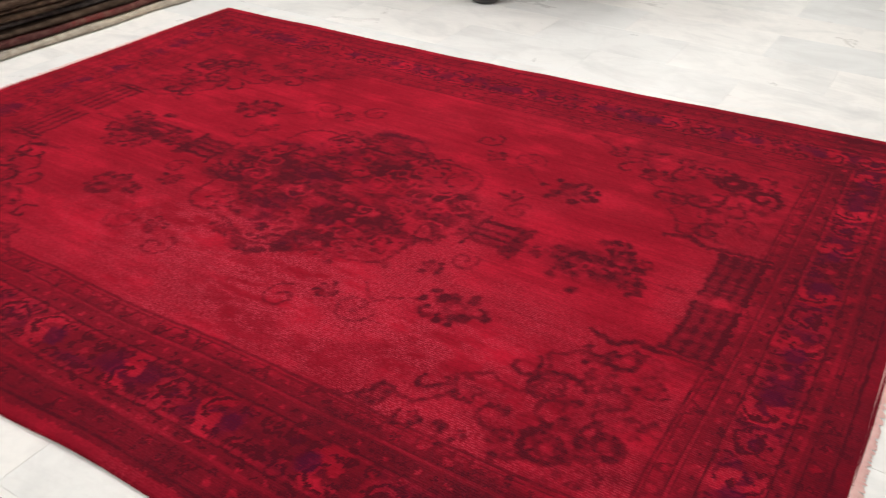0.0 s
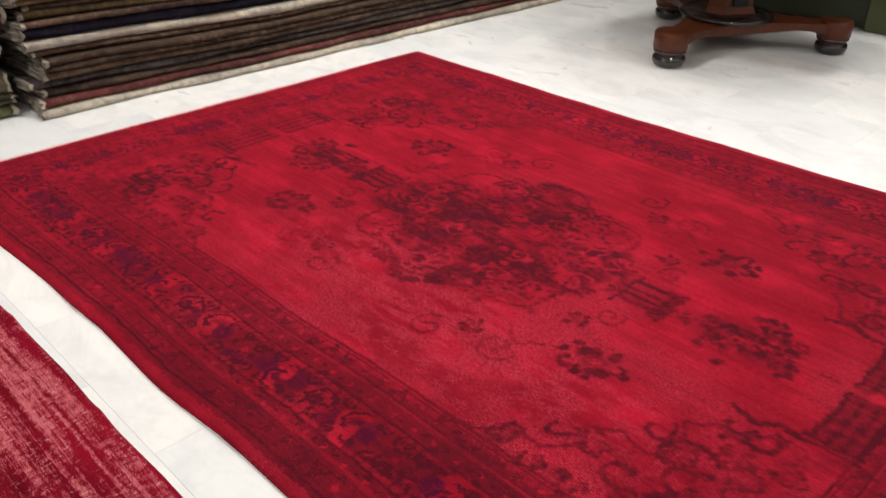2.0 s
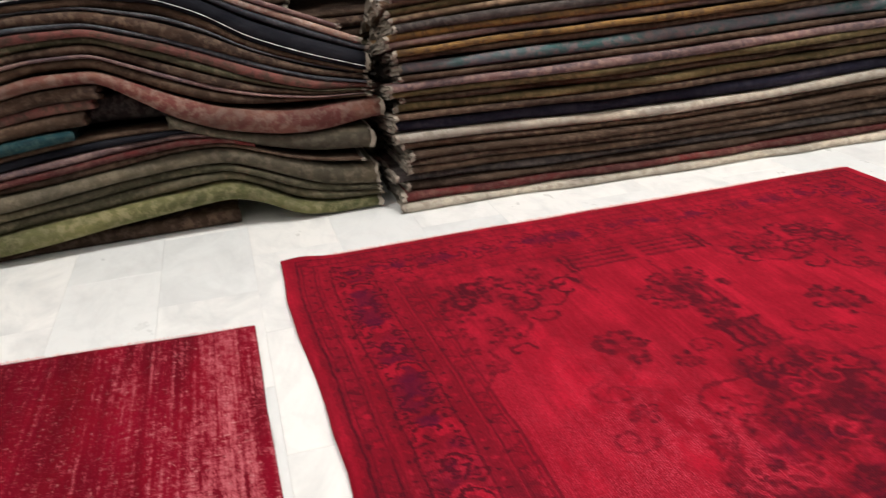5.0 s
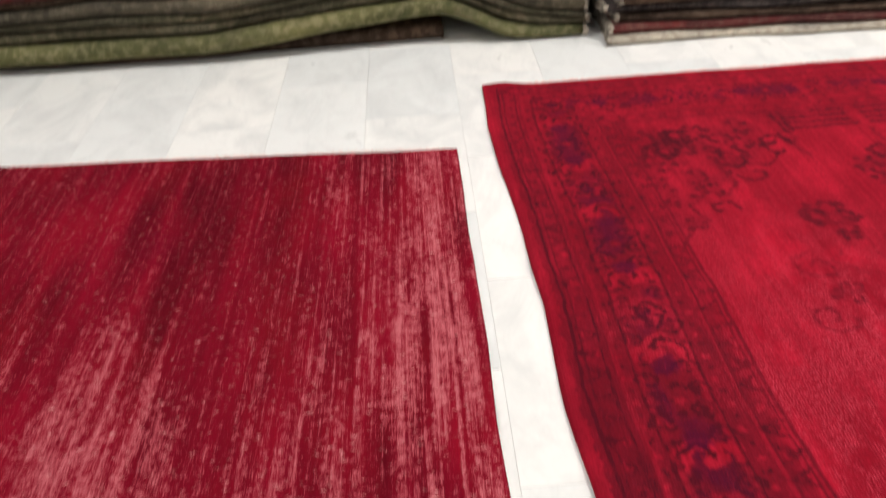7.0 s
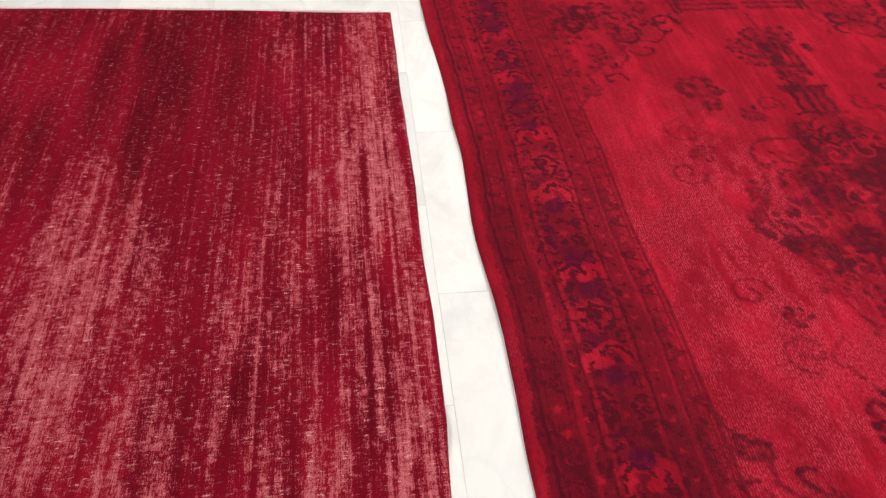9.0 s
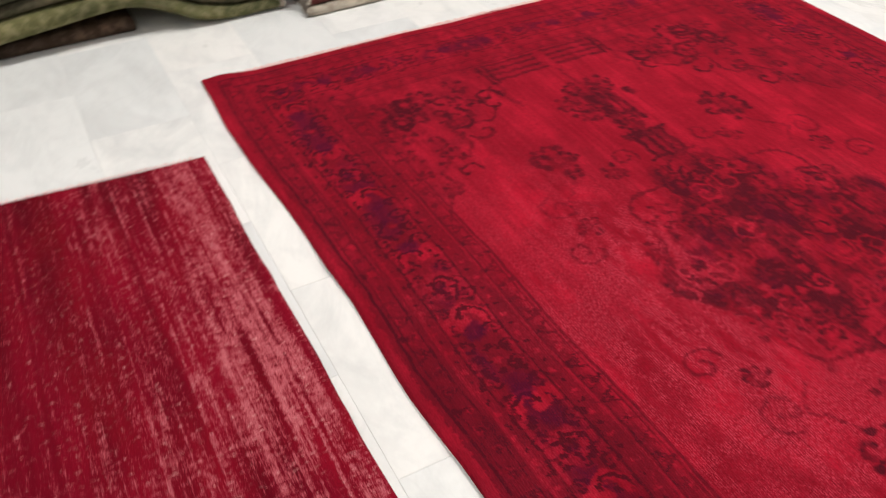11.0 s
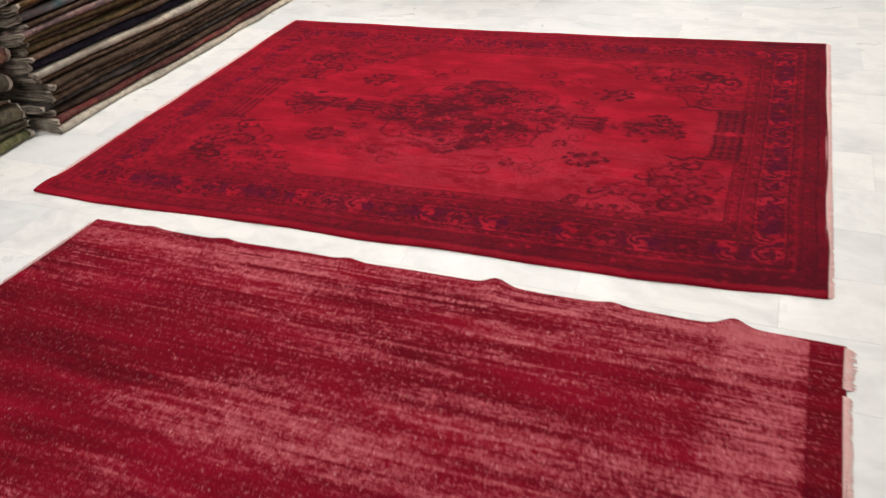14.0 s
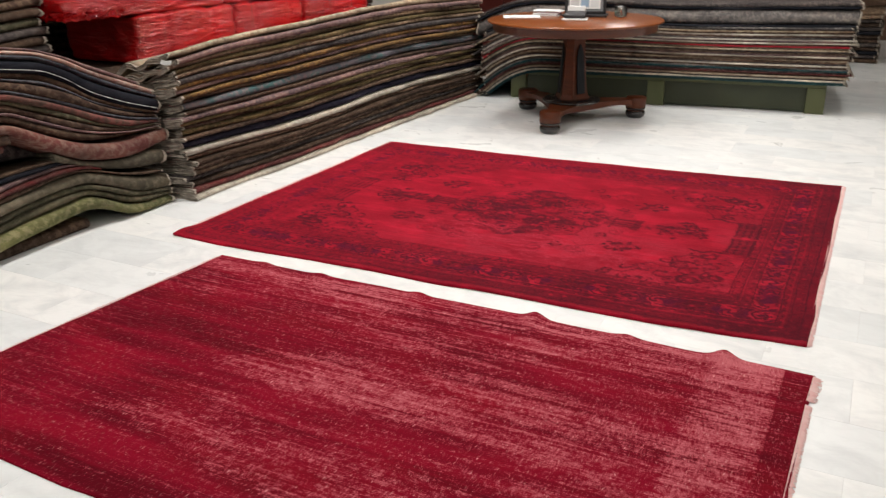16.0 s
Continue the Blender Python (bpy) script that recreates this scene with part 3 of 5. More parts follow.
    c.stroke(c.dark, rim, 0.0075, 0.6)

    for sx in (-1, 1):
        # striped collar, pendant and end column
        c.stroke(c.dark, [(mx + sx * 0.48, my), (mx + sx * 0.60, my)], 0.075, 0.40)
        for k in range(4):
            y = my + (k - 1.5) * 0.036 + rng.uniform(-0.006, 0.006)
            c.stroke(c.dark, [(mx + sx * 0.47, y), (mx + sx * 0.61, y)], 0.011, 0.9)
        c.stroke(c.dark, [(mx + sx * 0.47, my - 0.08), (mx + sx * 0.47, my + 0.08)], 0.008, 0.8)
        c.stroke(c.dark, [(mx + sx * 0.61, my - 0.08), (mx + sx * 0.61, my + 0.08)], 0.010, 0.9)
        bloom = np.exp(-(((c.p - mx - sx * 0.80) / 0.15) ** 2) - ((c.q - my) / 0.085) ** 2)
        c.dark = np.maximum(c.dark, np.clip(bloom * 1.6 - 0.3, 0, 1) * np.clip(0.62 + 1.8 * (grid_noise(c.shape, (45, 150), 24, 3) - 0.48), 0, 1))
        for k in range(26):
            f = rng.random()
            x = mx + sx * (0.64 + 0.30 * f)
            spread = 0.15 * (1 - abs(f - 0.55) * 1.5)
            y = my + (rng.random() * 2 - 1) * spread
            if k % 2:
                c.flower(c.dark, x, y, 0.026 + 0.016 * rng.random(), 6, rng, 0.95)
            else:
                c.dab(c.dark, x, y, 0.022, 0.8)
        c.stroke(c.dark, [(mx + sx * 0.94, my), (mx + sx * 1.06, my)], 0.006, 0.5)
        for k in range(4):
            x = mx + sx * (1.092 + 0.034 * k)
            for s in (-1, 1):
                c.stroke(c.dark, [(x, my + s * 0.020), (x, my + s * 0.225)], 0.0105, 1.0 if sx > 0 else 0.65)
        for s in (-1, 1):
            for y in (0.225, 0.245):
                c.stroke(c.dark, [(mx + sx * 1.08, my + s * y), (mx + sx * 1.205, my + s * y)], 0.008, 0.9)
        for s in (-1, 1):
            c.stroke(c.dark, [(mx + sx * 1.145, my + s * 0.04), (mx + sx * 1.145, my + s * 0.21)], 0.075, 0.62 if sx > 0 else 0.18)
        c.dab(c.dark, mx + sx * 1.145, my, 0.030, -0.9)
        c.stroke(c.dark, [(mx + sx * 0.595, my - 0.06), (mx + sx * 0.595, my + 0.06)], 0.028, 0.9)
        for sy in (-1, 1):
            j = lambda v: v + (rng.random() - 0.5) * 0.02
            # loose field flowers and the tendrils that carry them
            fx, fy = mx + sx * j(0.60), my + sy * j(0.335)
            c.flower(c.dark, fx, fy, 0.062, 8, rng, 1.0)
            for k in range(7):
                a = rng.random() * 6.283
                c.dab(c.dark, fx + 0.088 * math.cos(a), fy + 0.066 * math.sin(a), 0.015, 0.9)
            c.stroke(c.dark, [(fx - sx * 0.09, fy), (mx + sx * 0.42, my + sy * 0.42), (mx + sx * 0.36, my + sy * 0.36)], 0.005, 0.45)
            c.curl(c.dark, mx + sx * 0.40, my + sy * j(0.46), 0.060, 0 if sx > 0 else math.pi, sx * sy, 0.006, 0.5)
            c.curl(c.dark, mx + sx * 0.22, my + sy * j(0.52), 0.055, 1.5, -sx * sy, 0.007, 0.65)
            c.flower(c.dark, mx + sx * 0.30, my + sy * 0.44, 0.034, 6, rng, 0.95)
            c.flower(c.dark, mx + sx * 0.47, my + sy * 0.22, 0.034, 6, rng, 0.95)
            c.curl(c.dark, mx + sx * 0.52, my + sy * 0.15, 0.045, 1.0, sx * sy, 0.006, 0.6)
            # spandrel: scrolled outline from the long border to the end column
            out = [(0.50, 0.745), (0.60, 0.69), (0.63, 0.64), (0.70, 0.66), (0.76, 0.60), (0.74, 0.54), (0.80, 0.50), (0.88, 0.52), (0.92, 0.45),
                   (0.88, 0.38), (0.93, 0.33), (1.00, 0.35), (1.03, 0.29), (1.07, 0.27)]
            c.stroke(c.dark, [(mx + sx * x, my + sy * y) for x, y in out], 0.0075, 0.62)
            for x, y, s in ((0.62, 0.68, 0.030), (0.78, 0.58, 0.036), (0.92, 0.47, 0.040), (1.02, 0.60, 0.055), (1.10, 0.52, 0.045), (0.93, 0.66, 0.045),
                            (1.08, 0.67, 0.040), (1.02, 0.40, 0.038), (0.82, 0.70, 0.030), (1.12, 0.38, 0.034), (0.72, 0.71, 0.026)):
                c.flower(c.dark, mx + sx * j(x), my + sy * j(y), s, 7, rng, 0.95)
            for x, y, s in ((0.86, 0.60, 0.05), (0.98, 0.52, 0.05), (1.05, 0.46, 0.045), (0.84, 0.44, 0.05), (0.96, 0.31, 0.04), (0.68, 0.58, 0.045)):
                c.curl(c.dark, mx + sx * j(x), my + sy * j(y), s, rng.random() * 6, sx * sy, 0.008, 0.8, 0.7)
            c.curl(c.dark, mx + sx * 0.93, my + sy * 0.49, 0.085, 0.6 if sx > 0 else 2.5, -sx * sy, 0.011, 0.9, 0.62)
            for x, y in ((1.00, 0.635), (1.095, 0.575)):
                for r in (0.060, 0.040):
                    c.curl(c.dark, mx + sx * x, my + sy * y, r, rng.random() * 6, sx, 0.013, 1.0, 1.0)
                c.dab(c.dark, mx + sx * x, my + sy * y, 0.018, -0.7)
            bracket = [(0.92, 0.245), (0.985, 0.268), (1.03, 0.235), (1.08, 0.245)]
            c.stroke(c.dark, [(mx + sx * x, my + sy * y) for x, y in bracket], 0.012, 0.95 if sx > 0 else 0.4)
            c.curl(c.dark, mx + sx * 1.02, my + sy * 0.315, 0.050, 1.2, sx * sy, 0.010, 0.9, 0.9)
            for k in range(16):
                x, y = 0.62 + 0.55 * rng.random(), 0.34 + 0.40 * rng.random()
                if x + y > 1.30:
                    c.dab(c.dark, mx + sx * x, my + sy * y, 0.012 + 0.010 * rng.random(), 0.85)
    # worn knots blur and break every drawn line
    rows, columns = np.arange(c.shape[0])[:, None], np.arange(c.shape[1])[None, :]
    drift = [((grid_noise(c.shape, cells, seed, 2) - 0.5) * reach).round().astype(int) for cells, seed, reach in
             (((120, 90), 51, 4), ((120, 90), 52, 4), ((330, 250), 53, 3), ((330, 250), 54, 3))]
    ii = np.clip(rows + drift[0] + drift[2], 0, c.shape[0] - 1)
    jj = np.clip(columns + drift[1] + drift[3], 0, c.shape[1] - 1)
    c.dark, c.violet = c.dark[ii, jj], c.violet[ii, jj]
    # the dye has faded unevenly, in streaks along the rug, and the pile is rubbed bare along one side
    fade = 0.74 + 0.52 * grid_noise(c.shape, (9, 7), 31, 2)
    inward = np.clip((scale - 0.38) / 0.02, 0, 1)
    speck = (0.55 + 0.75 * grid_noise(c.shape, (230, 170), 32, 2)) * (0.62 + 0.70 * grid_noise(c.shape, (22, 250), 35, 2))
    speck = speck * (0.35 + 0.65 * inward) + 0.65 * (1 - inward)
    # only the field and spandrels have lost their crisp outlines
    soft = sum(np.roll(c.dark, (i, j), (0, 1)) for i in (-1, 0, 1) for j in (-1, 0, 1)) / 9
    c.dark = c.dark * (1 - 0.5 * inward) + soft * 0.5 * inward
    c.dark = c.dark * (inward + (1 - inward) * np.clip(0.40 + 0.65 * depth, 0, 1.10))
    c.dark = np.clip(c.dark * fade * speck * (1.22 - 0.29 * inward), 0, 1)
    c.dark = np.maximum(c.dark, np.clip(1.15 * np.clip(0.45 + 0.6 * depth, 0, 1) * band * (0.55 + 0.6 * grid_noise(c.shape, (160, 120), 36, 2)), 0, 1))
    # paler guard stripes part the bands
    for at, half in ((0.118, 0.006), (0.158, 0.006), (0.268, 0.006), (0.328, 0.005)):
        c.dark = c.dark * (1 - 0.38 * np.clip(1.5 - abs(scale - at) / half, 0, 1))
    c.violet = np.clip(c.violet * (0.75 + 0.7 * grid_noise(c.shape, (150, 110), 33, 2)), 0, 1)
    rubbed = np.clip((grid_noise(c.shape, (12, 9), 34, 3) - 0.44) * 3.2, 0, 1) * np.clip(1.25 - c.q / 1.45, 0.12, 1) * np.clip((c.p - 0.8) / 0.6, 0.1, 1)
    belt = 1.1 * np.exp(-((c.p - 1.85) / 0.70) ** 2 - ((c.q - 0.60) / 0.26) ** 2) + 0.7 * np.exp(-((c.p - 1.45) / 0.28) ** 2 - ((c.q - 0.74) / 0.14) ** 2)
    rubbed = np.maximum(rubbed, np.clip(belt, 0, 1) * np.clip((grid_noise(c.shape, (70, 110), 37, 4) - 0.36) * 4, 0, 1))
    c.worn = rubbed * (0.45 + 0.55 * inward) * (1 - 0.6 * c.violet)
    return c


def faded_pattern():
    """Wear of the distressed rug: bare stripes beside the far edge, a rubbed belt along the middle, a bare band and a dark strip at one end."""
    c = Cloth(2.70, 1.60, 0.005)
    p, far = c.p + 0 * c.q, c.width - c.q + 0 * c.p
    lines = 0.55 * grid_noise(c.shape, (4, 58), 41, 1) + 0.45 * grid_noise(c.shape, (7, 130), 50, 1)
    fine = grid_noise(c.shape, (9, 190), 47, 2)
    broad = grid_noise(c.shape, (4, 10), 42, 2)
    blot = grid_noise(c.shape, (36, 48), 43, 3)

    def belt(value, at, half, soft):
        return np.clip((half + soft - abs(value - at)) / soft, 0, 1)

    def spot(x, y, rx, ry):
        return np.exp(-((p - x) / rx) ** 2 - ((far - y) / ry) ** 2)

    weave = grid_noise(c.shape, (170, 170), 51, 2)
    rub = 0.10 + 0.30 * (broad - 0.5) + 0.50 * (blot - 0.5) + 0.30 * (fine - 0.5) + 0.45 * (weave - 0.5)
    stripes = belt(far, 0.18, 0.18, 0.22)
    rub += stripes * np.clip(0.35 + 0.6 * p, 0, 1) * (0.10 + 0.95 * (lines - 0.46)) + 0.26 * belt(far, 0.085, 0.035, 0.04) * (0.4 + fine)
    rub += 0.46 * (lines - 0.5) * (1 - stripes)
    # the belt that feet have rubbed, slanting over the middle
    rub += 0.30 * spot(1.00, 0.74, 0.32, 0.13) + 0.32 * spot(1.45, 0.80, 0.36, 0.11) + 0.27 * spot(2.10, 0.85, 0.34, 0.24)
    rub += 0.22 * spot(1.80, 0.62, 0.55, 0.09) + -0.16 * spot(0.30, 0.95, 0.55, 0.35) + 0.14 * spot(1.2, 1.25, 0.9, 0.12)
    # pile that is still whole
    rub -= 0.34 * spot(0.52, 0.40, 0.34, 0.17) + 0.10 * spot(1.55, 0.36, 0.60, 0.06) + 0.05 * spot(1.25, 0.55, 0.5, 0.07) + 0.22 * spot(2.05, 0.30, 0.22, 0.05)
    rub -= 0.20 * spot(1.75, 0.98, 0.40, 0.06) + 0.24 * spot(0.5, 0.68, 0.30, 0.10)
    # bare cross band, then the dark end strip with its own thin lines
    rub += 0.34 * belt(p, 2.475, 0.09, 0.05) * (0.75 + 0.4 * grid_noise(c.shape, (60, 8), 48, 2))
    rub = np.where(p > 2.60, 0.02 + 0.35 * (grid_noise(c.shape, (260, 9), 49, 2) - 0.45) + 0.30 * (fine - 0.5), rub)
    rub -= 0.20 * np.clip(1 - c.q / 0.22, 0, 1)
    rub -= 0.13 * np.clip((1.15 - p) / 0.5, 0, 1) * np.clip((far - 0.42) / 0.2, 0, 1)
    deep = np.clip(0.26 + 1.5 * (grid_noise(c.shape, (5, 18), 45, 2) - 0.45) + 0.5 * np.clip(1 - c.q / 0.25, 0, 1) + 0.4 * (p > 2.60) + 0.40 * spot(0.4, 0.65, 0.6, 0.45) + 0.9 * (0.5 - lines), 0, 1)
    c.dark, c.violet, c.worn = np.clip(rub, 0, 1), deep, np.clip(1.1 - far / 0.55, 0.15, 1)
    return c


def rug_mesh(cloth, corners, thickness, edges, lift, name):
    """The rug's body: a thick sheet between four corners with a slightly wandering outline and a ripple here and there."""
    n, m = cloth.shape
    u, v = np.linspace(0, 1, n)[:, None], np.linspace(0, 1, m)[None, :]
    (ax, ay), (bx, by), (cx, cy), (dx, dy) = corners
    x = (ax * (1 - u) + bx * u) * (1 - v) + (dx * (1 - u) + cx * u) * v
    y = (ay * (1 - u) + by * u) * (1 - v) + (dy * (1 - u) + cy * u) * v
    low, high, left, right = (edges(k, u.ravel() if k < 2 else v.ravel()) for k in range(4))
    y = y + low[:, None] * (1 - v) ** 3 + high[:, None] * v ** 3
    x = x + left[None, :] * (1 - u) ** 6 + right[None, :] * u ** 6
    z = thickness + lift(x, y, u + 0 * v, v + 0 * u)
    rimmed = np.minimum(np.minimum(u, 1 - u) * cloth.length, np.minimum(v, 1 - v) * cloth.width)
    z = z - thickness * 0.45 * np.clip(1 - rimmed / 0.006, 0, 1) ** 2
    top = np.stack([x, y, z], -1).reshape(-1, 3)
    index = np.arange(n * m).reshape(n, m)
    quads = np.stack([index[:-1, :-1], index[1:, :-1], index[1:, 1:], index[:-1, 1:]], -1).reshape(-1, 4)
    ring = np.concatenate([index[:-1, 0], index[-1, :-1], index[:0:-1, -1], index[0, :0:-1]])
    skirt = top[ring].copy()
    skirt[:, 2] = np.maximum(0.0005, skirt[:, 2] - thickness * 0.9)
    base = n * m + np.arange(len(ring))
    nxt = np.roll(np.arange(len(ring)), -1)
    sides = np.stack([ring, base, base[nxt], ring[nxt]], -1)
    mesh = mesh_from(np.concatenate([top, skirt]), np.concatenate([quads, sides]), name)
    dye = np.ones((n * m + len(ring), 4), np.float32)
    dye[: n * m, 0], dye[: n * m, 1], dye[: n * m, 2] = cloth.dark.ravel(), cloth.violet.ravel(), cloth.worn.ravel()
    dye[n * m:, :3] = dye[ring, :3]
    layer = mesh.color_attributes.new("dye", "FLOAT_COLOR", "POINT")
    layer.data.foreach_set("color", dye.ravel())
    return mesh


def fringe_row(points, out, length, seed, width=0.004, pitch=0.006, lie=0.004):
    """Short warp threads along a line, lying outwards on the floor."""
    rng = random.Random(seed)
    bm = bmesh.new()
    for (xa, ya), (xb, yb) in zip(points, points[1:]):
        count = max(1, int(math.hypot(xb - xa, yb - ya) / pitch))
        for k in range(count):
            f = (k + rng.random()) / count
            x, y = xa + (xb - xa) * f, ya + (yb - ya) * f
            long = length * (0.65 + 0.5 * rng.random())
            tx, ty = -out[1], out[0]
            sway = (rng.random() - 0.5) * 0.5 * long
            ring = []
            for s, w, h in ((-0.004, width, lie + 0.003), (long * 0.5, width, lie), (long, width * 0.5, 0.002)):
                px, py = x + out[0] * s + tx * sway * s / length, y + out[1] * s + ty * sway * s / length
                ring.append([bm.verts.new((px + tx * w / 2, py + ty * w / 2, h)), bm.verts.new((px, py, h + 0.0022)), bm.verts.new((px - tx * w / 2, py - ty * w / 2, h))])
            for a, b in zip(ring, ring[1:]):
                bm.faces.new((a[0], a[1], b[1], b[0]))
                bm.faces.new((a[1], a[2], b[2], b[1]))
    return bm


def wander(seed, amount, knots):
    rng = np.random.default_rng(seed)
    values = (rng.random(knots + 1) - 0.5) * 2 * amount
    values[0] = values[-1] = 0
    return lambda s: np.interp(s, np.linspace(0, 1, knots + 1), values)


def overdyed_rug():
    thing = empty("rug", pose(0, 0, 0), "large overdyed crimson oriental rug with dark medallion, flat on marble", "rug")
    near = lambda s: np.interp(s, np.linspace(0, 1, 11), (-0.022, -0.038, -0.032, -0.020, -0.026, -0.036, -0.028, -0.034, -0.038, -0.024, 0)) + wander(5, 0.004, 23)(s)
    far = lambda s: -0.034 * np.sin(math.pi * s) + wander(6, 0.004, 24)(s)
    sides = [near, far, wander(7, 0.008, 12), wander(8, 0.006, 8)]
    bumps = wander(11, 0.5, 14)

    def lift(x, y, u, v):
        wave = 0.007 * np.exp(-v / 0.025) * np.clip(bumps(u.ravel()).reshape(u.shape) + 0.5, 0, 1)
        wave += 0.012 * np.exp(-(((u - 0.0) / 0.02) ** 2) - ((v - 0.03) / 0.03) ** 2)
        return wave + 0.0012 * np.sin(9 * x + 4 * y) * np.sin(7 * y - 3 * x)

    part("woven_body", rug_mesh(red_pattern(), ((0, 0.01), (3.085, 0.085), (3.092, 2.40), (0.0, 2.255)), 0.009, lambda k, s: sides[k](s), lift, "pile"), RED_WOOL, thing)
    tagged(part("fringe", fringe_row([(0.004, 0.02), (0.004, 1.1), (0.004, 2.24)], (-1, 0), 0.027, 3, 0.007, 0.004), PINK_WARP, thing, "short pink warp fringe"), kind="stuff")
    tagged(part("fringe", fringe_row([(3.083, 0.09), (3.085, 1.2), (3.089, 2.39)], (1, 0), 0.019, 4, 0.007, 0.003), PINK_WARP, thing, "pale pink warp fringe"), kind="stuff")


def distressed_rug():
    thing = empty("rug", pose(0, 0, 0), "smaller distressed red rug with pale worn streaks, flat on marble", "rug")
    sides = [wander(15, 0.015, 9), lambda s: 0.012 * np.sin(math.pi * s) + wander(16, 0.005, 12)(s), wander(17, 0.012, 9), wander(18, 0.012, 9)]

    def lift(x, y, u, v):
        rise = 0 * x
        for at, size in ((0.61, 0.026), (0.885, 0.030), (0.22, 0.010), (0.41, 0.012), (0.75, 0.010), (0.10, 0.008)):
            rise = rise + size * np.exp(-((u - at) / 0.016) ** 2) * np.exp(-(1 - v) / 0.035)
        return rise + 0.0012 * np.sin(8 * x + 2 * y) * np.sin(9 * y)

    part("woven_body", rug_mesh(faded_pattern(), ((0.33, -1.735), (3.102, -1.745), (3.132, -0.140), (0.432, -0.127)), 0.007, lambda k, s: sides[k](s), lift, "pile"), FADED_WOOL, thing)
    tagged(part("fringe", fringe_row([(0.34, -1.70), (0.38, -0.9), (0.436, -0.15)], (-1, 0), 0.018, 5), PINK_WARP, thing, "short pink warp fringe"), kind="stuff")
    tagged(part("fringe", fringe_row([(3.098, -1.73), (3.112, -0.9), (3.122, -0.36)], (1, 0), 0.019, 6, 0.007, 0.003), PINK_WARP, thing, "ragged pink warp fringe"), kind="stuff")
    tagged(part("fringe", fringe_row([(3.122, -0.33), (3.130, -0.150)], (1, 0), 0.028, 7, 0.007, 0.004), PINK_WARP, thing, "turned-out pink fringe at the corner"), kind="stuff")


overdyed_rug()
distressed_rug()


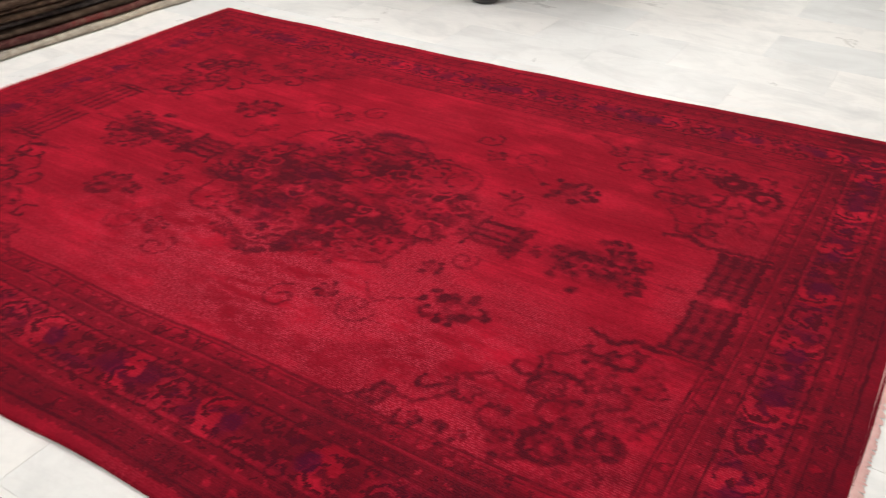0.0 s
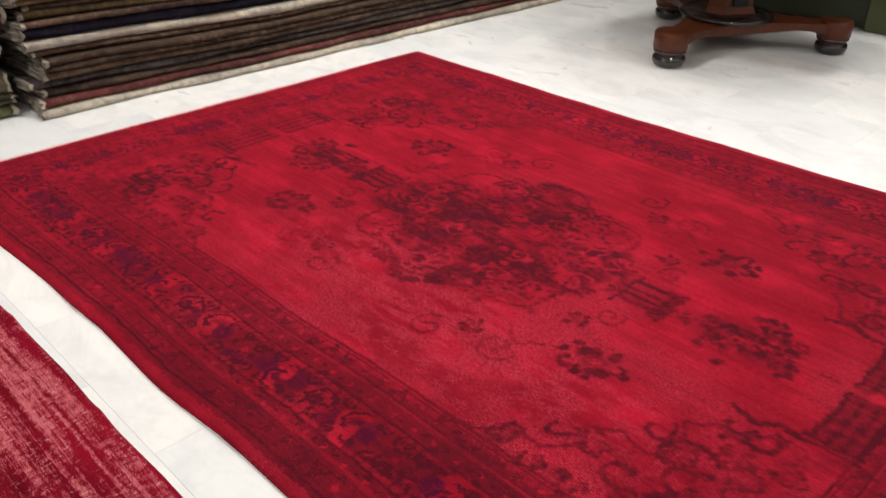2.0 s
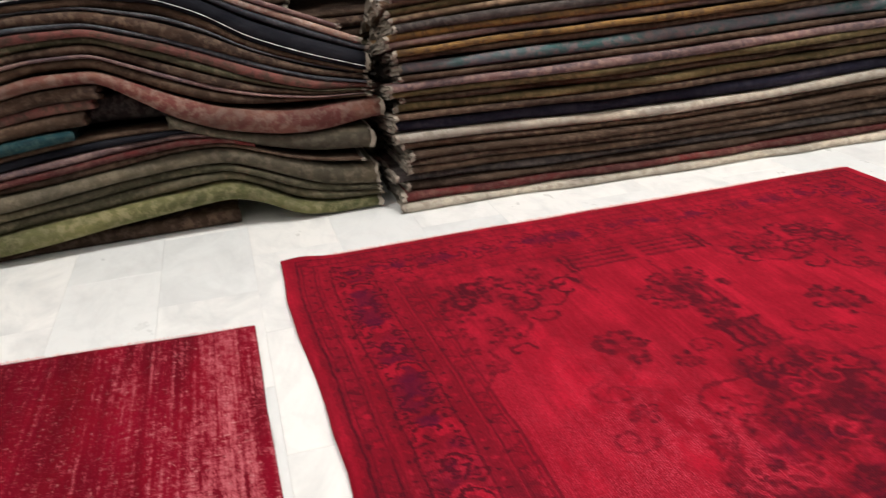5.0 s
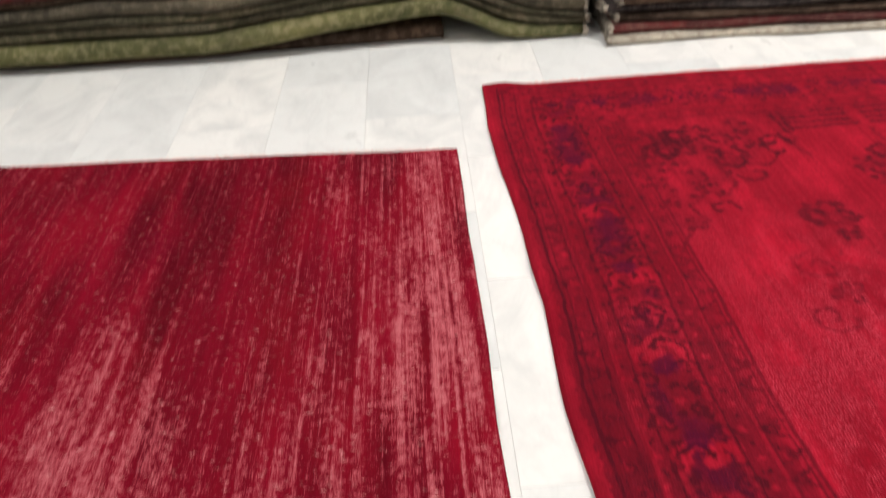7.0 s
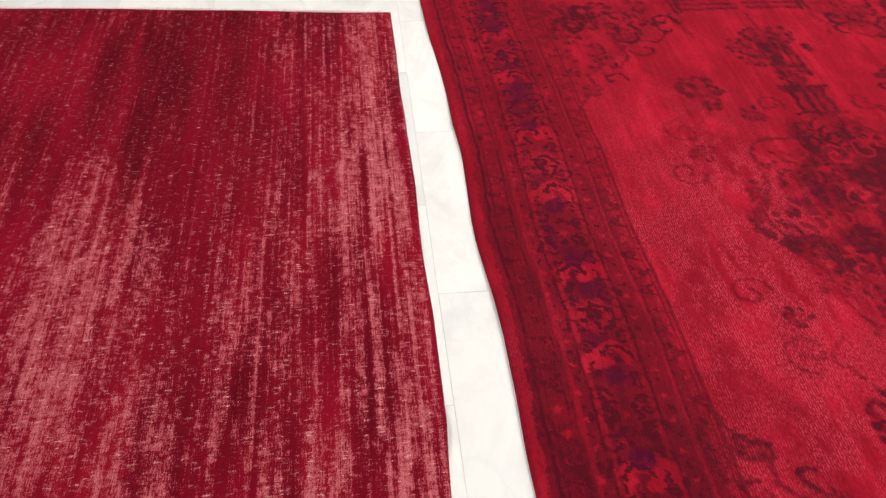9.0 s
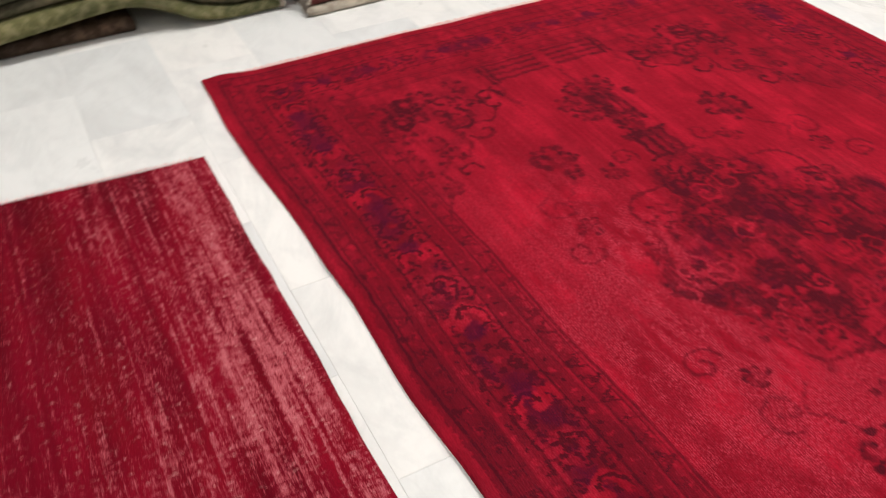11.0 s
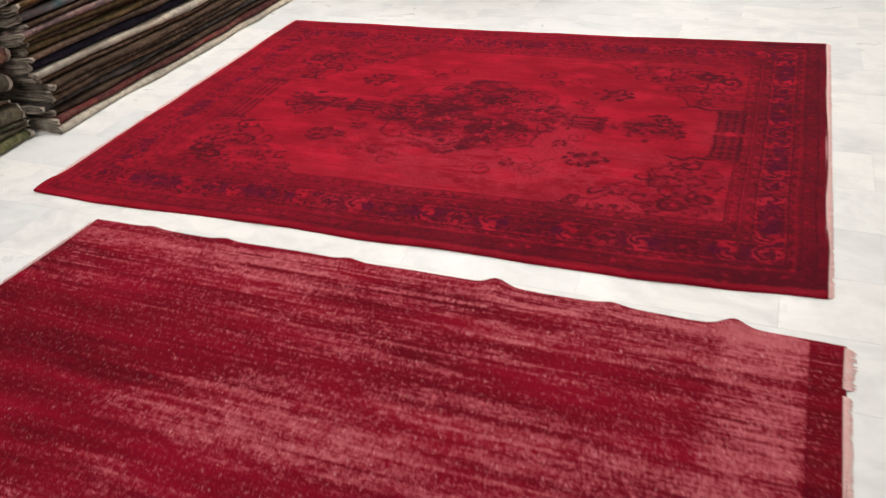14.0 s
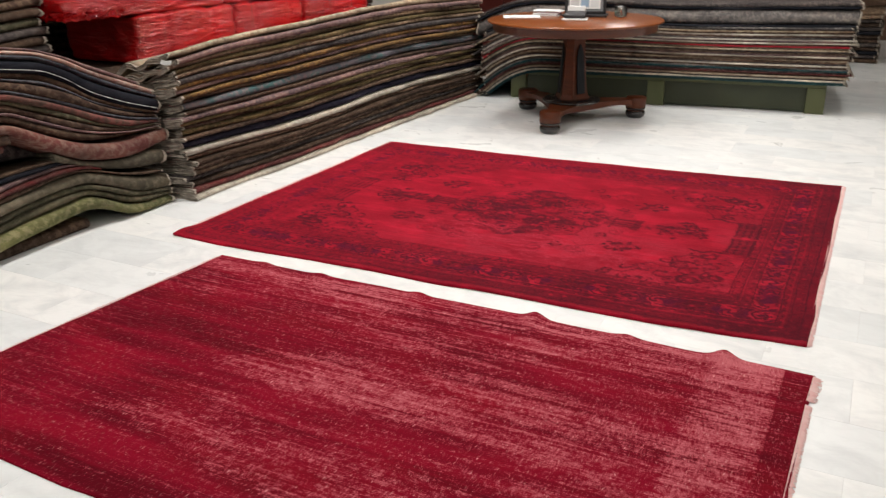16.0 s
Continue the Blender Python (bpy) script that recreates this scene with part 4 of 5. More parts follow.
# ---- stacks of folded carpets ----
def folded_carpet(dye, thick, depth, y0, y1, front, rise, steps, seed, group, place, fringed=(False, False), crown=None, lean=0.0, ripple=0.0):
    """One carpet folded in two, its round fold to the front. front(y), rise(y): the fold's x and the underside's z."""
    rng = np.random.default_rng(seed)
    half, skin = thick / 2, thick * 0.44
    bend = np.linspace(-math.pi / 2, math.pi / 2, 9)
    stops = np.linspace(1.0, 0.16, 10) if ripple else np.array((1.0, 0.4))
    n = len(bend) + 2 * len(stops)

    def sheet(radius, low, high):
        return [(-depth * f, low) for f in stops] + [(-half + radius * math.cos(a), half + radius * math.sin(a)) for a in bend] + [(-depth * f, high) for f in stops[::-1]]
    outer, inner = sheet(half, 0.0, thick), sheet(max(0.0015, half - skin), skin, thick - skin)
    profile = np.array(outer + inner[::-1])
    ys = np.linspace(y0, y1, steps)
    knots = np.linspace(y0, y1, max(4, int(abs(y1 - y0) / 0.16)))
    sway = np.interp(ys, knots, (rng.random(len(knots)) - 0.5) * 0.034)
    sway = np.convolve(np.pad(sway, 2, "edge"), np.ones(5) / 5, "valid")
    swell = 1 + np.interp(ys, knots, (rng.random(len(knots)) - 0.5) * 0.30)
    swell = np.convolve(np.pad(swell, 2, "edge"), np.ones(5) / 5, "valid")
    count = len(profile)
    verts = np.empty((steps, count, 3))
    verts[:, :, 0] = (front(ys) + sway)[:, None] + profile[:, 0]
    ends = 0.012 * (rng.random(count) - 0.5)
    verts[:, :, 1] = ys[:, None]
    verts[0, :, 1] += ends
    verts[-1, :, 1] += ends
    if crown:
        swell = np.minimum(np.minimum(0.90 + 0.5 * (swell - 1), 0.985) * (crown(ys) - rise(ys)) / thick, 1.25)
    verts[:, :, 2] = rise(ys)[:, None] + profile[:, 1] * swell[:, None]
    if lean:
        verts[:, :, 2] -= lean * np.clip(-profile[:, 0] / depth, 0, 1)[None, :] ** 1.2 * np.clip(verts[:, :, 2].min(axis=1), 0, 1)[:, None]
    if ripple:
        # the hanging end of the stack is crumpled into waves behind its front
        behind = np.clip(-profile[:, 0] / 0.06 - 0.4, 0, 1)
        wave = (0.7 * np.sin(34 * profile[:, 0] + 0.6) + 0.5 * np.sin(19 * profile[:, 0] + 2.0)) * behind - 0.5 * behind
        verts[:, :, 2] += ripple * wave[None, :] * np.exp(-((ys - y0) / 0.28) ** 2)[:, None] * np.clip(verts[:, :, 2].mean(axis=1) / 0.8, 0, 1.1)[:, None] ** 2
        verts[:, :, 1] += 0.03 * (rng.random() - 0.3) * behind[None, :] * np.exp(-((ys - y0) / 0.1) ** 2)[:, None]
    index = np.arange(steps * count).reshape(steps, count)
    around = np.roll(index, -1, axis=1)
    quads = np.stack([index[:-1], around[:-1], around[1:], index[1:]], -1).reshape(-1, 4)
    k = np.arange(n - 1)
    cap = np.stack([k, count - 1 - k, count - 2 - k, k + 1], -1)
    last = (steps - 1) * count
    mesh = mesh_from(verts.reshape(-1, 3), np.concatenate([quads, cap, last + cap[:, ::-1]]), "folded_carpet")
    thing = tagged(part("folded_carpet", mesh, CARPETS[dye]), f"{WORDS[dye]} wool carpet, folded, {place}", "carpet", group)
    for end, wanted in enumerate(fringed):
        if wanted:
            r = np.random.default_rng(seed + 7)
            rows, out = verts[-1 if end else 0], 1 if end else -1
            rings = [rows + (0, -0.002 * out, 0)]
            for reach in (0.007, 0.016):
                ring = rings[-1].copy()
                ring[:, 0] += (r.random(count) - 0.45) * 0.006
                ring[:, 1] = rows[:, 1] + out * reach * (0.4 + 0.9 * r.random(count))
                ring[:, 2] -= 0.004 * r.random(count)
                rings.append(ring)
            ids = np.arange(3 * count).reshape(3, count)
            turned = np.roll(ids, -1, axis=1)
            skirt = np.stack([ids[:-1], turned[:-1], turned[1:], ids[1:]], -1).reshape(-1, 4)
            bm = mesh_from(np.concatenate(rings), np.concatenate([skirt, 2 * count + cap]), "fringe")
            tagged(part("fringe", bm, CREAM_WARP, thing, "cream cotton fringe"), kind="stuff")
    return thing


def pile_up(layers, depth, y0, y1, front, wave, floor_z, seed, group, place, steps=56, fringed=(False, False), ragged=0.03, lean=0.0, ripple=0.0):
    """A stack, from the ground up. layers: dye and thickness; wave(y, level): how far the stack swells at that level."""
    rng = random.Random(seed)
    total = sum(t for _, t in layers)
    z = floor_z
    for k, (dye, thick) in enumerate(layers):
        a, b = (z - floor_z) / total, rng.uniform(-0.030, 0.016) if k else 0.022
        folded_carpet(dye, thick * 0.985, depth, y0 + rng.uniform(-ragged, ragged), y1 + rng.uniform(-ragged, ragged), lambda y, b=b, a=a: front(y, a) + b,
                      lambda y, z=z, a=a: z + 0.001 + wave(y, a), steps, seed * 100 + k, group, place, fringed,
                      lambda y, z=z + thick, a=a + thick / total: z + wave(y, a), lean, ripple)
        z += thick
    return z


LONG_STACK = [("cream", .034), ("maroon", .030), ("umber", .030), ("charcoal", .034), ("umber", .028), ("brown", .028), ("umber", .028), ("brown", .026),
              ("cream", .040), ("navy", .048), ("brown", .026), ("olive", .032), ("umber", .026), ("olive", .026), ("mauve", .036), ("umber", .024), ("teal", .046),
              ("umber", .026), ("mustard", .026), ("mauve", .024), ("mustard", .028), ("charcoal", .036), ("tan", .026), ("olive", .028), ("tan", .030),
              ("mauve", .034), ("beige", .034)]


def swelling(table):
    """A smooth wave(y, level) through rows of level, then heights at knots of y."""
    knots, rows = table[0], table[1:]
    fine = np.linspace(knots[0], knots[-1], 160)
    blur = np.hanning(17) / np.hanning(17).sum()
    curves = [np.convolve(np.pad(np.interp(fine, knots, heights), 8, "edge"), blur, "valid") for _, heights in rows]
    levels = [level for level, _ in rows]

    def wave(y, a):
        values = np.array([np.interp(y, fine, c) for c in curves])
        out = np.zeros(np.shape(y))
        for k in range(len(levels) - 1):
            f = min(max((a - levels[k]) / (levels[k + 1] - levels[k]), 0), 1)
            out = values[0] if k == 0 and f == 0 else out
            if f > 0:
                out = values[k] * (1 - f) + values[k + 1] * f
        return out
    return wave


long_wave = swelling([(0.45, 0.9, 1.4, 2.0, 2.6, 3.2, 3.8, 4.5),
                      (0.0, (0, 0, 0, 0, 0, 0, 0, 0)),
                      (0.3, (0.030, 0.015, -0.006, 0.0, 0.022, 0.030, 0.006, -0.018)),
                      (0.6, (0.025, 0.030, 0.030, 0.045, 0.060, 0.055, 0.030, 0.010)),
                      (1.0, (0.020, 0.062, 0.082, 0.100, 0.122, 0.128, 0.110, 0.085))])

S1 = pile_up(LONG_STACK, 0.48, 0.53, 4.42, lambda y, a: -0.325 + 0.030 * (y - 0.5) - 0.05 * a, long_wave, 0.0, 1, "carpets in the long stack",
             "in a tall stack", 110, (True, True), 0.035, 0.16, 0.022)


# The loose stack sags and humps: heights of its main seams at places along the wall.
ALONG = (-2.3, -1.4, -1.0, -0.73, -0.52, -0.28, -0.13, 0.0, 0.10, 0.23, 0.45)
SEAMS = {
    "ground": (0.002,) * 11,
    "moss_under": (0.03, 0.036, 0.036, 0.060, 0.084, 0.105, 0.118, 0.080, 0.022, 0.003, 0.003),
    "moss_over": (0.11, 0.12, 0.112, 0.139, 0.158, 0.187, 0.201, 0.145, 0.087, 0.055, 0.048),
    "sage": (0.17, 0.205, 0.185, 0.22, 0.245, 0.263, 0.263, 0.215, 0.17, 0.12, 0.090),
    "stone": (0.22, 0.265, 0.25, 0.272, 0.30, 0.328, 0.327, 0.287, 0.25, 0.218, 0.190),
    "maroon": (0.28, 0.315, 0.295, 0.327, 0.352, 0.375, 0.362, 0.312, 0.278, 0.25, 0.222),
    "ink": (0.35, 0.385, 0.38, 0.41, 0.43, 0.43, 0.41, 0.36, 0.32, 0.28, 0.25),
    "teal": (0.41, 0.436, 0.426, 0.456, 0.472, 0.45, 0.42, 0.37, 0.33, 0.29, 0.26),
    "sand_under": (0.42, 0.44, 0.45, 0.46, 0.47, 0.415, 0.345, 0.305, 0.283, 0.257, 0.238),
    "rose_under": (0.50, 0.532, 0.556, 0.613, 0.618, 0.455, 0.392, 0.362, 0.345, 0.337, 0.362),
    "rose_over": (0.56, 0.588, 0.612, 0.668, 0.668, 0.548, 0.49, 0.467, 0.457, 0.445, 0.441),
    "crest": (0.70, 0.727, 0.747, 0.773, 0.778, 0.69, 0.625, 0.565, 0.53, 0.492, 0.472),
    "slate": (0.76, 0.787, 0.81, 0.828, 0.82, 0.745, 0.685, 0.63, 0.59, 0.545, 0.498),
    "black_under": (0.84, 0.86, 0.88, 0.90, 0.90, 0.86, 0.79, 0.70, 0.657, 0.605, 0.535),
    "black_over": (0.90, 0.92, 0.94, 0.96, 0.965, 0.925, 0.865, 0.79, 0.745, 0.69, 0.605),
    "crown": (1.0, 1.02, 1.03, 1.03, 1.015, 0.975, 0.925, 0.865, 0.825, 0.77, 0.672),
}


def seam(name, share=0.0, other=None):
    """The height along the wall of a seam, or of a line that lies between two of them."""
    fine = np.linspace(ALONG[0], ALONG[-1], 220)
    heights = np.interp(fine, ALONG, SEAMS[name])
    if other:
        heights = heights * (1 - share) + np.interp(fine, ALONG, SEAMS[other]) * share
    blur = np.hanning(15) / np.hanning(15).sum()
    heights = np.convolve(np.pad(heights, 7, "edge"), blur, "valid")
    return lambda y: np.interp(y, fine, heights)


def loose_stack():
    """Each layer: dye, the two seams it lies between and its shares of the way, where it begins and ends, how far it is drawn back."""
    rng = random.Random(2)
    a, b = -2.3, 0.43
    layers = [("umber", "ground", "moss_under", 0, 0.9, a, -0.13, 0.045), ("moss", "moss_under", "moss_over", 0, 1, a, b, -0.012),
              ("sage", "moss_over", "sage", 0, 0.55, a, b, 0.02), ("sage", "moss_over", "sage", 0.55, 1, a, b, 0.015), ("stone", "sage", "stone", 0, 1, a, b - 0.01, -0.005),
              ("umber", "stone", "maroon", 0, 0.5, a, b - 0.05, 0.02), ("maroon", "stone", "maroon", 0.5, 1, a, -0.02, 0.01),
              ("mauve", "maroon", "ink", 0, 0.35, a, -0.12, 0.02), ("ink", "maroon", "ink", 0.35, 0.7, a, -0.18, 0.02), ("umber", "maroon", "ink", 0.7, 1, a, -0.26, 0.03),
              ("peacock", "ink", "teal", 0, 1, a, -0.63, 0.005), ("umber", "teal", "rose_under", 0, 0.36, a, -0.585, 0.01), ("rose", "teal", "rose_under", 0.36, 0.62, a, -0.56, 0.02),
              # the short charcoal layer is an added filler, standing in for the hollow's shade
              ("brown", "teal", "rose_under", 0.62, 0.97, a, -0.53, 0.0), ("charcoal", "ink", "rose_under", 0.1, 0.8, -0.60, -0.22, 0.13),
              ("stone", "sand_under", "rose_under", 0, 0.97, -0.30, b - 0.005, 0.0), ("blush", "rose_under", "rose_over", 0, 1, a, b + 0.03, -0.02),
              ("umber", "rose_over", "crest", 0, 0.34, a, b, 0.012), ("mauve", "rose_over", "crest", 0.34, 0.46, a, b - 0.02, 0.0), ("brown", "rose_over", "crest", 0.46, 0.76, a, b, 0.0),
              ("sage", "rose_over", "crest", 0.76, 1, a, b - 0.03, 0.01), ("rose", "crest", "slate", 0, 0.68, a, b - 0.01, -0.01), ("slate", "crest", "slate", 0.68, 1, a, b + 0.01, -0.006),
              ("brown", "slate", "black_under", 0, 0.52, a, b - 0.01, 0.0), ("slate", "slate", "black_under", 0.52, 0.66, a, b - 0.03, 0.01), ("umber", "slate", "black_under", 0.66, 1, a, b - 0.02, 0.01),
              ("ink", "black_under", "black_over", 0, 1, a, b - 0.005, -0.008), ("slate", "black_over", "crown", 0, 0.34, a, b, 0.0),
              ("peach", "black_over", "crown", 0.34, 0.74, a, b - 0.015, -0.006), ("mauve", "black_over", "crown", 0.74, 1, a, b - 0.10, 0.02)]
    made = []
    for k, (dye, low, high, f0, f1, y0, y1, back) in enumerate(layers):
        under, over = seam(low, f0, high), seam(low, f1, high)
        ys = np.linspace(y0, y1, 60)
        thick = float(np.mean(over(ys) - under(ys)))
        level = k / len(layers)
        made.append(folded_carpet(dye, max(thick, 0.012), 0.50, y0 + rng.uniform(-0.03, 0.03), y1 + rng.uniform(-0.012, 0.012),
                                  lambda y, back=back, level=level: -0.425 + 0.012 * np.sin(4 * y + 5 * level) - 0.03 * level - back, under, 84, 200 + k,
                                  "carpets in the loose stack", "sagging in a loose stack", (False, y1 > 0.3), over, 0.16))
    return made


LOOSE = loose_stack()


def selvedge(ob, count=26):
    """A thin white stitched edge along the fold of a carpet."""
    co = np.empty(len(ob.data.vertices) * 3)
    ob.data.vertices.foreach_get("co", co)
    co = co.reshape(-1, count, 3)
    line = co[:, 4] * 0.5 + co[:, 5] * 0.5
    bm = bmesh.new()
    rings = []
    for k, (x, y, z) in enumerate(line):
        r = 0.0017 + 0.0009 * math.sin(2.7 * k)
        rings.append([bm.verts.new((x + 0.001 + r * math.cos(a), y, z + r * math.sin(a))) for a in (0.0, 1.57, 3.14, 4.71)])
    for a, b in zip(rings, rings[1:]):
        for q in range(4):
            bm.faces.new((a[q], a[(q + 1) % 4], b[(q + 1) % 4], b[q]))
    part("selvedge", bm, WHITE_PAPER, ob, "white stitched selvedge")


selvedge(LOOSE[26])
REAR = [(d, 0.05) for d in ("umber", "charcoal", "sage", "umber", "brown", "charcoal", "umber", "sage", "charcoal") * 3]
pile_up(REAR, 0.6, -2.2, 0.22, lambda y, a: -1.02 + 0 * y, lambda y, a: 0.02 * a * np.sin(5 * y), 0.0, 3, "carpets in the rear stack", "in a rear stack", 24, (False, True))
pile_up(REAR + REAR[:5], 0.6, 0.3, 4.9, lambda y, a: -1.75 + 0 * y, lambda y, a: 0.02 * a * np.sin(3 * y), 0.0, 4, "carpets in the wall stack", "in a wall stack", 24)


def paper_tag():
    bm = bmesh.new()
    rows = [[bm.verts.new((0.055 * i / 5, 0.012 * math.sin(0.5 * i), 0.028 * j + 0.010 * (i / 5) ** 2)) for j in (0, 1)] for i in range(6)]
    for a, b in zip(rows, rows[1:]):
        bm.faces.new((a[0], b[0], b[1], a[1]))
    bmesh.ops.solidify(bm, geom=bm.faces[:], thickness=0.0008)
    ob = part("paper_tag", bm, WHITE_PAPER)
    ob.matrix_world = pose(-0.435, 0.478, 0.800, -35, 12, 25)
    tagged(ob, "small curled white paper tag on top of the tall carpet stack", "tag")


paper_tag()


# ---- red wrapped bales on the long stack ----
def bale(size, at, seed):
    bm = bmesh.new()
    bmesh.ops.create_cube(bm, size=1.0)
    bmesh.ops.subdivide_edges(bm, edges=bm.edges[:], cuts=39, use_grid_fill=True)
    for v in bm.verts:
        c = v.co * 2
        p = 15.0
        r = (abs(c.x) ** p + abs(c.y) ** p + abs(c.z) ** p) ** (1 / p)
        c = c / r
        c.z = max(c.z, -0.97)
        w = Vector((c.x * size[0] / 2, c.y * size[1] / 2, (c.z + 0.97) * size[2] / 1.97))
        bulge = noise.noise(w * 6 + Vector((seed, 0, 0))) * 0.016 + noise.noise(Vector((w.x * 9, w.y * 5, w.z * 26)) + Vector((0, seed, 0))) * 0.007 + noise.noise(w * 34 + Vector((seed, seed, 0))) * 0.003
        crease = 0.009 * (1 - abs(noise.noise(Vector((w.x * 5, w.y * 3, w.z * 11 + seed)))) * 4)
        bulge += max(crease, -0.012) * 0.8
        strap = -0.016 * math.exp(-((w.y % 0.42 - 0.21) / 0.025) ** 2)
        v.co = w + w.normalized() * (bulge + strap) * (1 if w.z > 0.02 else 0.2)
        v.co.z = max(v.co.z, 0.0)
    ob = smooth(part("wrapped_bale", bm, WRAP))
    ob.matrix_world = pose(*at)
    return tagged(ob, "red carpet bale in shiny wrinkled plastic wrap on the long stack", "bale", "red wrapped bales")


def torn_film(parent, size):
    """A ragged flap of torn wrap along the lower edge of a bale's end and round its corner."""
    rng = random.Random(12)
    bm = bmesh.new()
    rows = []
    count = 46
    for k in range(count):
        f = k / (count - 1)
        x = size[0] / 2 + 0.012 if f > 0.7 else -size[0] / 2 + size[0] * f / 0.7
        y = -size[1] / 2 + (0.0 if f < 0.7 else 0.42 * (f - 0.7) / 0.3)
        outx, outy = (0.0, -1.0) if f < 0.7 else (1.0, 0.0)
        column = []
        for j in range(5):
            g = j / 4
            sway = (0.010 + 0.022 * (1 - g)) * rng.random()
            column.append(bm.verts.new((x + outx * sway + rng.uniform(-0.008, 0.008), y + outy * sway, 0.006 + 0.060 * g + (rng.uniform(-0.010, 0.012) if j in (0, 4) else 0))))
        rows.append(column)
    for a, b in zip(rows, rows[1:]):
        for j in range(4):
            bm.faces.new((a[j], b[j], b[j + 1], a[j + 1]))
    bmesh.ops.solidify(bm, geom=bm.faces[:], thickness=0.001)
    part("torn_film", bm, WRAP, parent, "torn crumpled flap of red film")


pile_up(REAR[:14] + [("umber", 0.022)], 0.75, 0.24, 4.5, lambda y, a: -0.86 + 0 * y, lambda y, a: 0 * y, 0.0, 5, "carpets in the middle stack", "in a middle stack", 10)
for size, at, seed in (((0.66, 0.91, 0.30), (1.225, 0.725), 2), ((0.66, 0.80, 0.30), (2.085, 0.725), 3), ((0.66, 0.95, 0.30), (2.965, 0.725), 6),
                       ((0.64, 1.34, 0.22), (0.945, 1.025), 4), ((0.64, 1.20, 0.22), (2.22, 1.025), 5), ((0.62, 0.60, 0.22), (3.13, 1.025), 7)):
    ob = bale(size, (-1.21, *at), seed)
    if seed == 4:
        torn_film(ob, size)

# ---- green platform with thin flat-woven carpets ----
PLATFORM = pose(0.10, 4.30, 0, 0, 0, 6.3)
PLAT_LONG, PLAT_HIGH = 2.74, 0.25


def platform():
    thing = empty("platform", PLATFORM, "low olive green painted wooden platform under stacked flat-woven carpets", "platform")
    for x in (0.085, PLAT_LONG * 0.5 - 0.02, PLAT_LONG - 0.075):
        part("post", box((0.15, 0.10, PLAT_HIGH - 0.03), (x, 0.05, 0), 0.006), GREEN_PAINT, thing)
    for x in (0.085, PLAT_LONG - 0.075):
        part("post", box((0.15, 0.10, PLAT_HIGH - 0.03), (x, 1.35, 0), 0.006), GREEN_PAINT, thing)
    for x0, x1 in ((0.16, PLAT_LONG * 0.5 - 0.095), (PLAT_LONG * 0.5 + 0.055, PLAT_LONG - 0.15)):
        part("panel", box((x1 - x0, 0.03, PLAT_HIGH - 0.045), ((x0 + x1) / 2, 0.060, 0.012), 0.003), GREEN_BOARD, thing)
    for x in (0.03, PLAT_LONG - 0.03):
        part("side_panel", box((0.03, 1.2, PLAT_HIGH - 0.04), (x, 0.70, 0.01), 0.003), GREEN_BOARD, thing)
    part("deck", box((PLAT_LONG, 1.42, 0.03), (PLAT_LONG / 2, 0.71, PLAT_HIGH - 0.03), 0.004), GREEN_PAINT, thing)


platform()


def flat_stack():
    """Thin carpets lying across the platform, their folded fronts over its edge."""
    rng = random.Random(9)
    dyes = ["peacock", "peacock", "ivory", "charcoal", "beige", "umber", "maroon", "charcoal", "peacock", "grey", "umber", "ivory", "charcoal", "brown", "beige",
            "umber", "ivory", "mauve", "brown", "charcoal", "beige", "umber", "crimson", "brown", "ivory", "mauve", "ivory", "charcoal", "brown", "ivory", "umber",
            "beige", "charcoal", "grey", "ink"]
    z = PLAT_HIGH + 0.002
    turn = PLATFORM @ pose(0, 0, 0, 0, 0, -90)
    tall = 0.0135
    for k, dye in enumerate(dyes + ["grey", "ink", "charcoal"]):
        a = k / len(dyes)
        thick = tall if k < len(dyes) else (0.125, 0.018, 0.03)[k - len(dyes)]
        back = 0.0 if k < len(dyes) else 0.03

        def rise(y, z=z, a=a):
            droop = np.clip((0.32 - y) / 0.55, 0, 1.4) ** 2 * (0.13 + 0.14 * (1 - a))
            sag = 0.012 * np.sin(3.1 * y / PLAT_LONG * 2 + a) * a
            return np.maximum(z - droop + sag, 0.006 + 0.5 * z * a * 0.4)

        thing = folded_carpet(dye, thick * 0.98, 1.30, -0.30 + rng.uniform(-0.05, 0.12), PLAT_LONG + 0.14 + rng.uniform(-0.03, 0.03),
                              lambda y, b=rng.uniform(-0.012, 0.012): 0.07 - back + b + 0 * y, rise, 44, 900 + k, "thin carpets on the platform", "stacked on a platform", (True, True))
        thing.matrix_world = turn @ Matrix.Diagonal((1, 1, 1, 1))
        z += thick
    return z


FLAT_TOP = flat_stack()


# ---- far stack by the back wall and the stand-in maroon cabinet ----
pile_up([(d, 0.045) for d in ("umber", "charcoal", "ink", "umber", "charcoal", "brown", "umber", "ink", "charcoal", "umber", "charcoal", "tan", "tan")], 0.9, -1.0, 0.0,
        lambda y, a: 0 * y, lambda y, a: 0.01 * a * np.sin(7 * y), 0.0, 6, "carpets in the far stack", "in a far stack", 12, (True, True), 0.02)
for ob in [o for o in scene.objects if o.get("group") == "carpets in the far stack"]:
    ob.matrix_world = pose(3.14, 7.85, 0, 0, 0, -90)


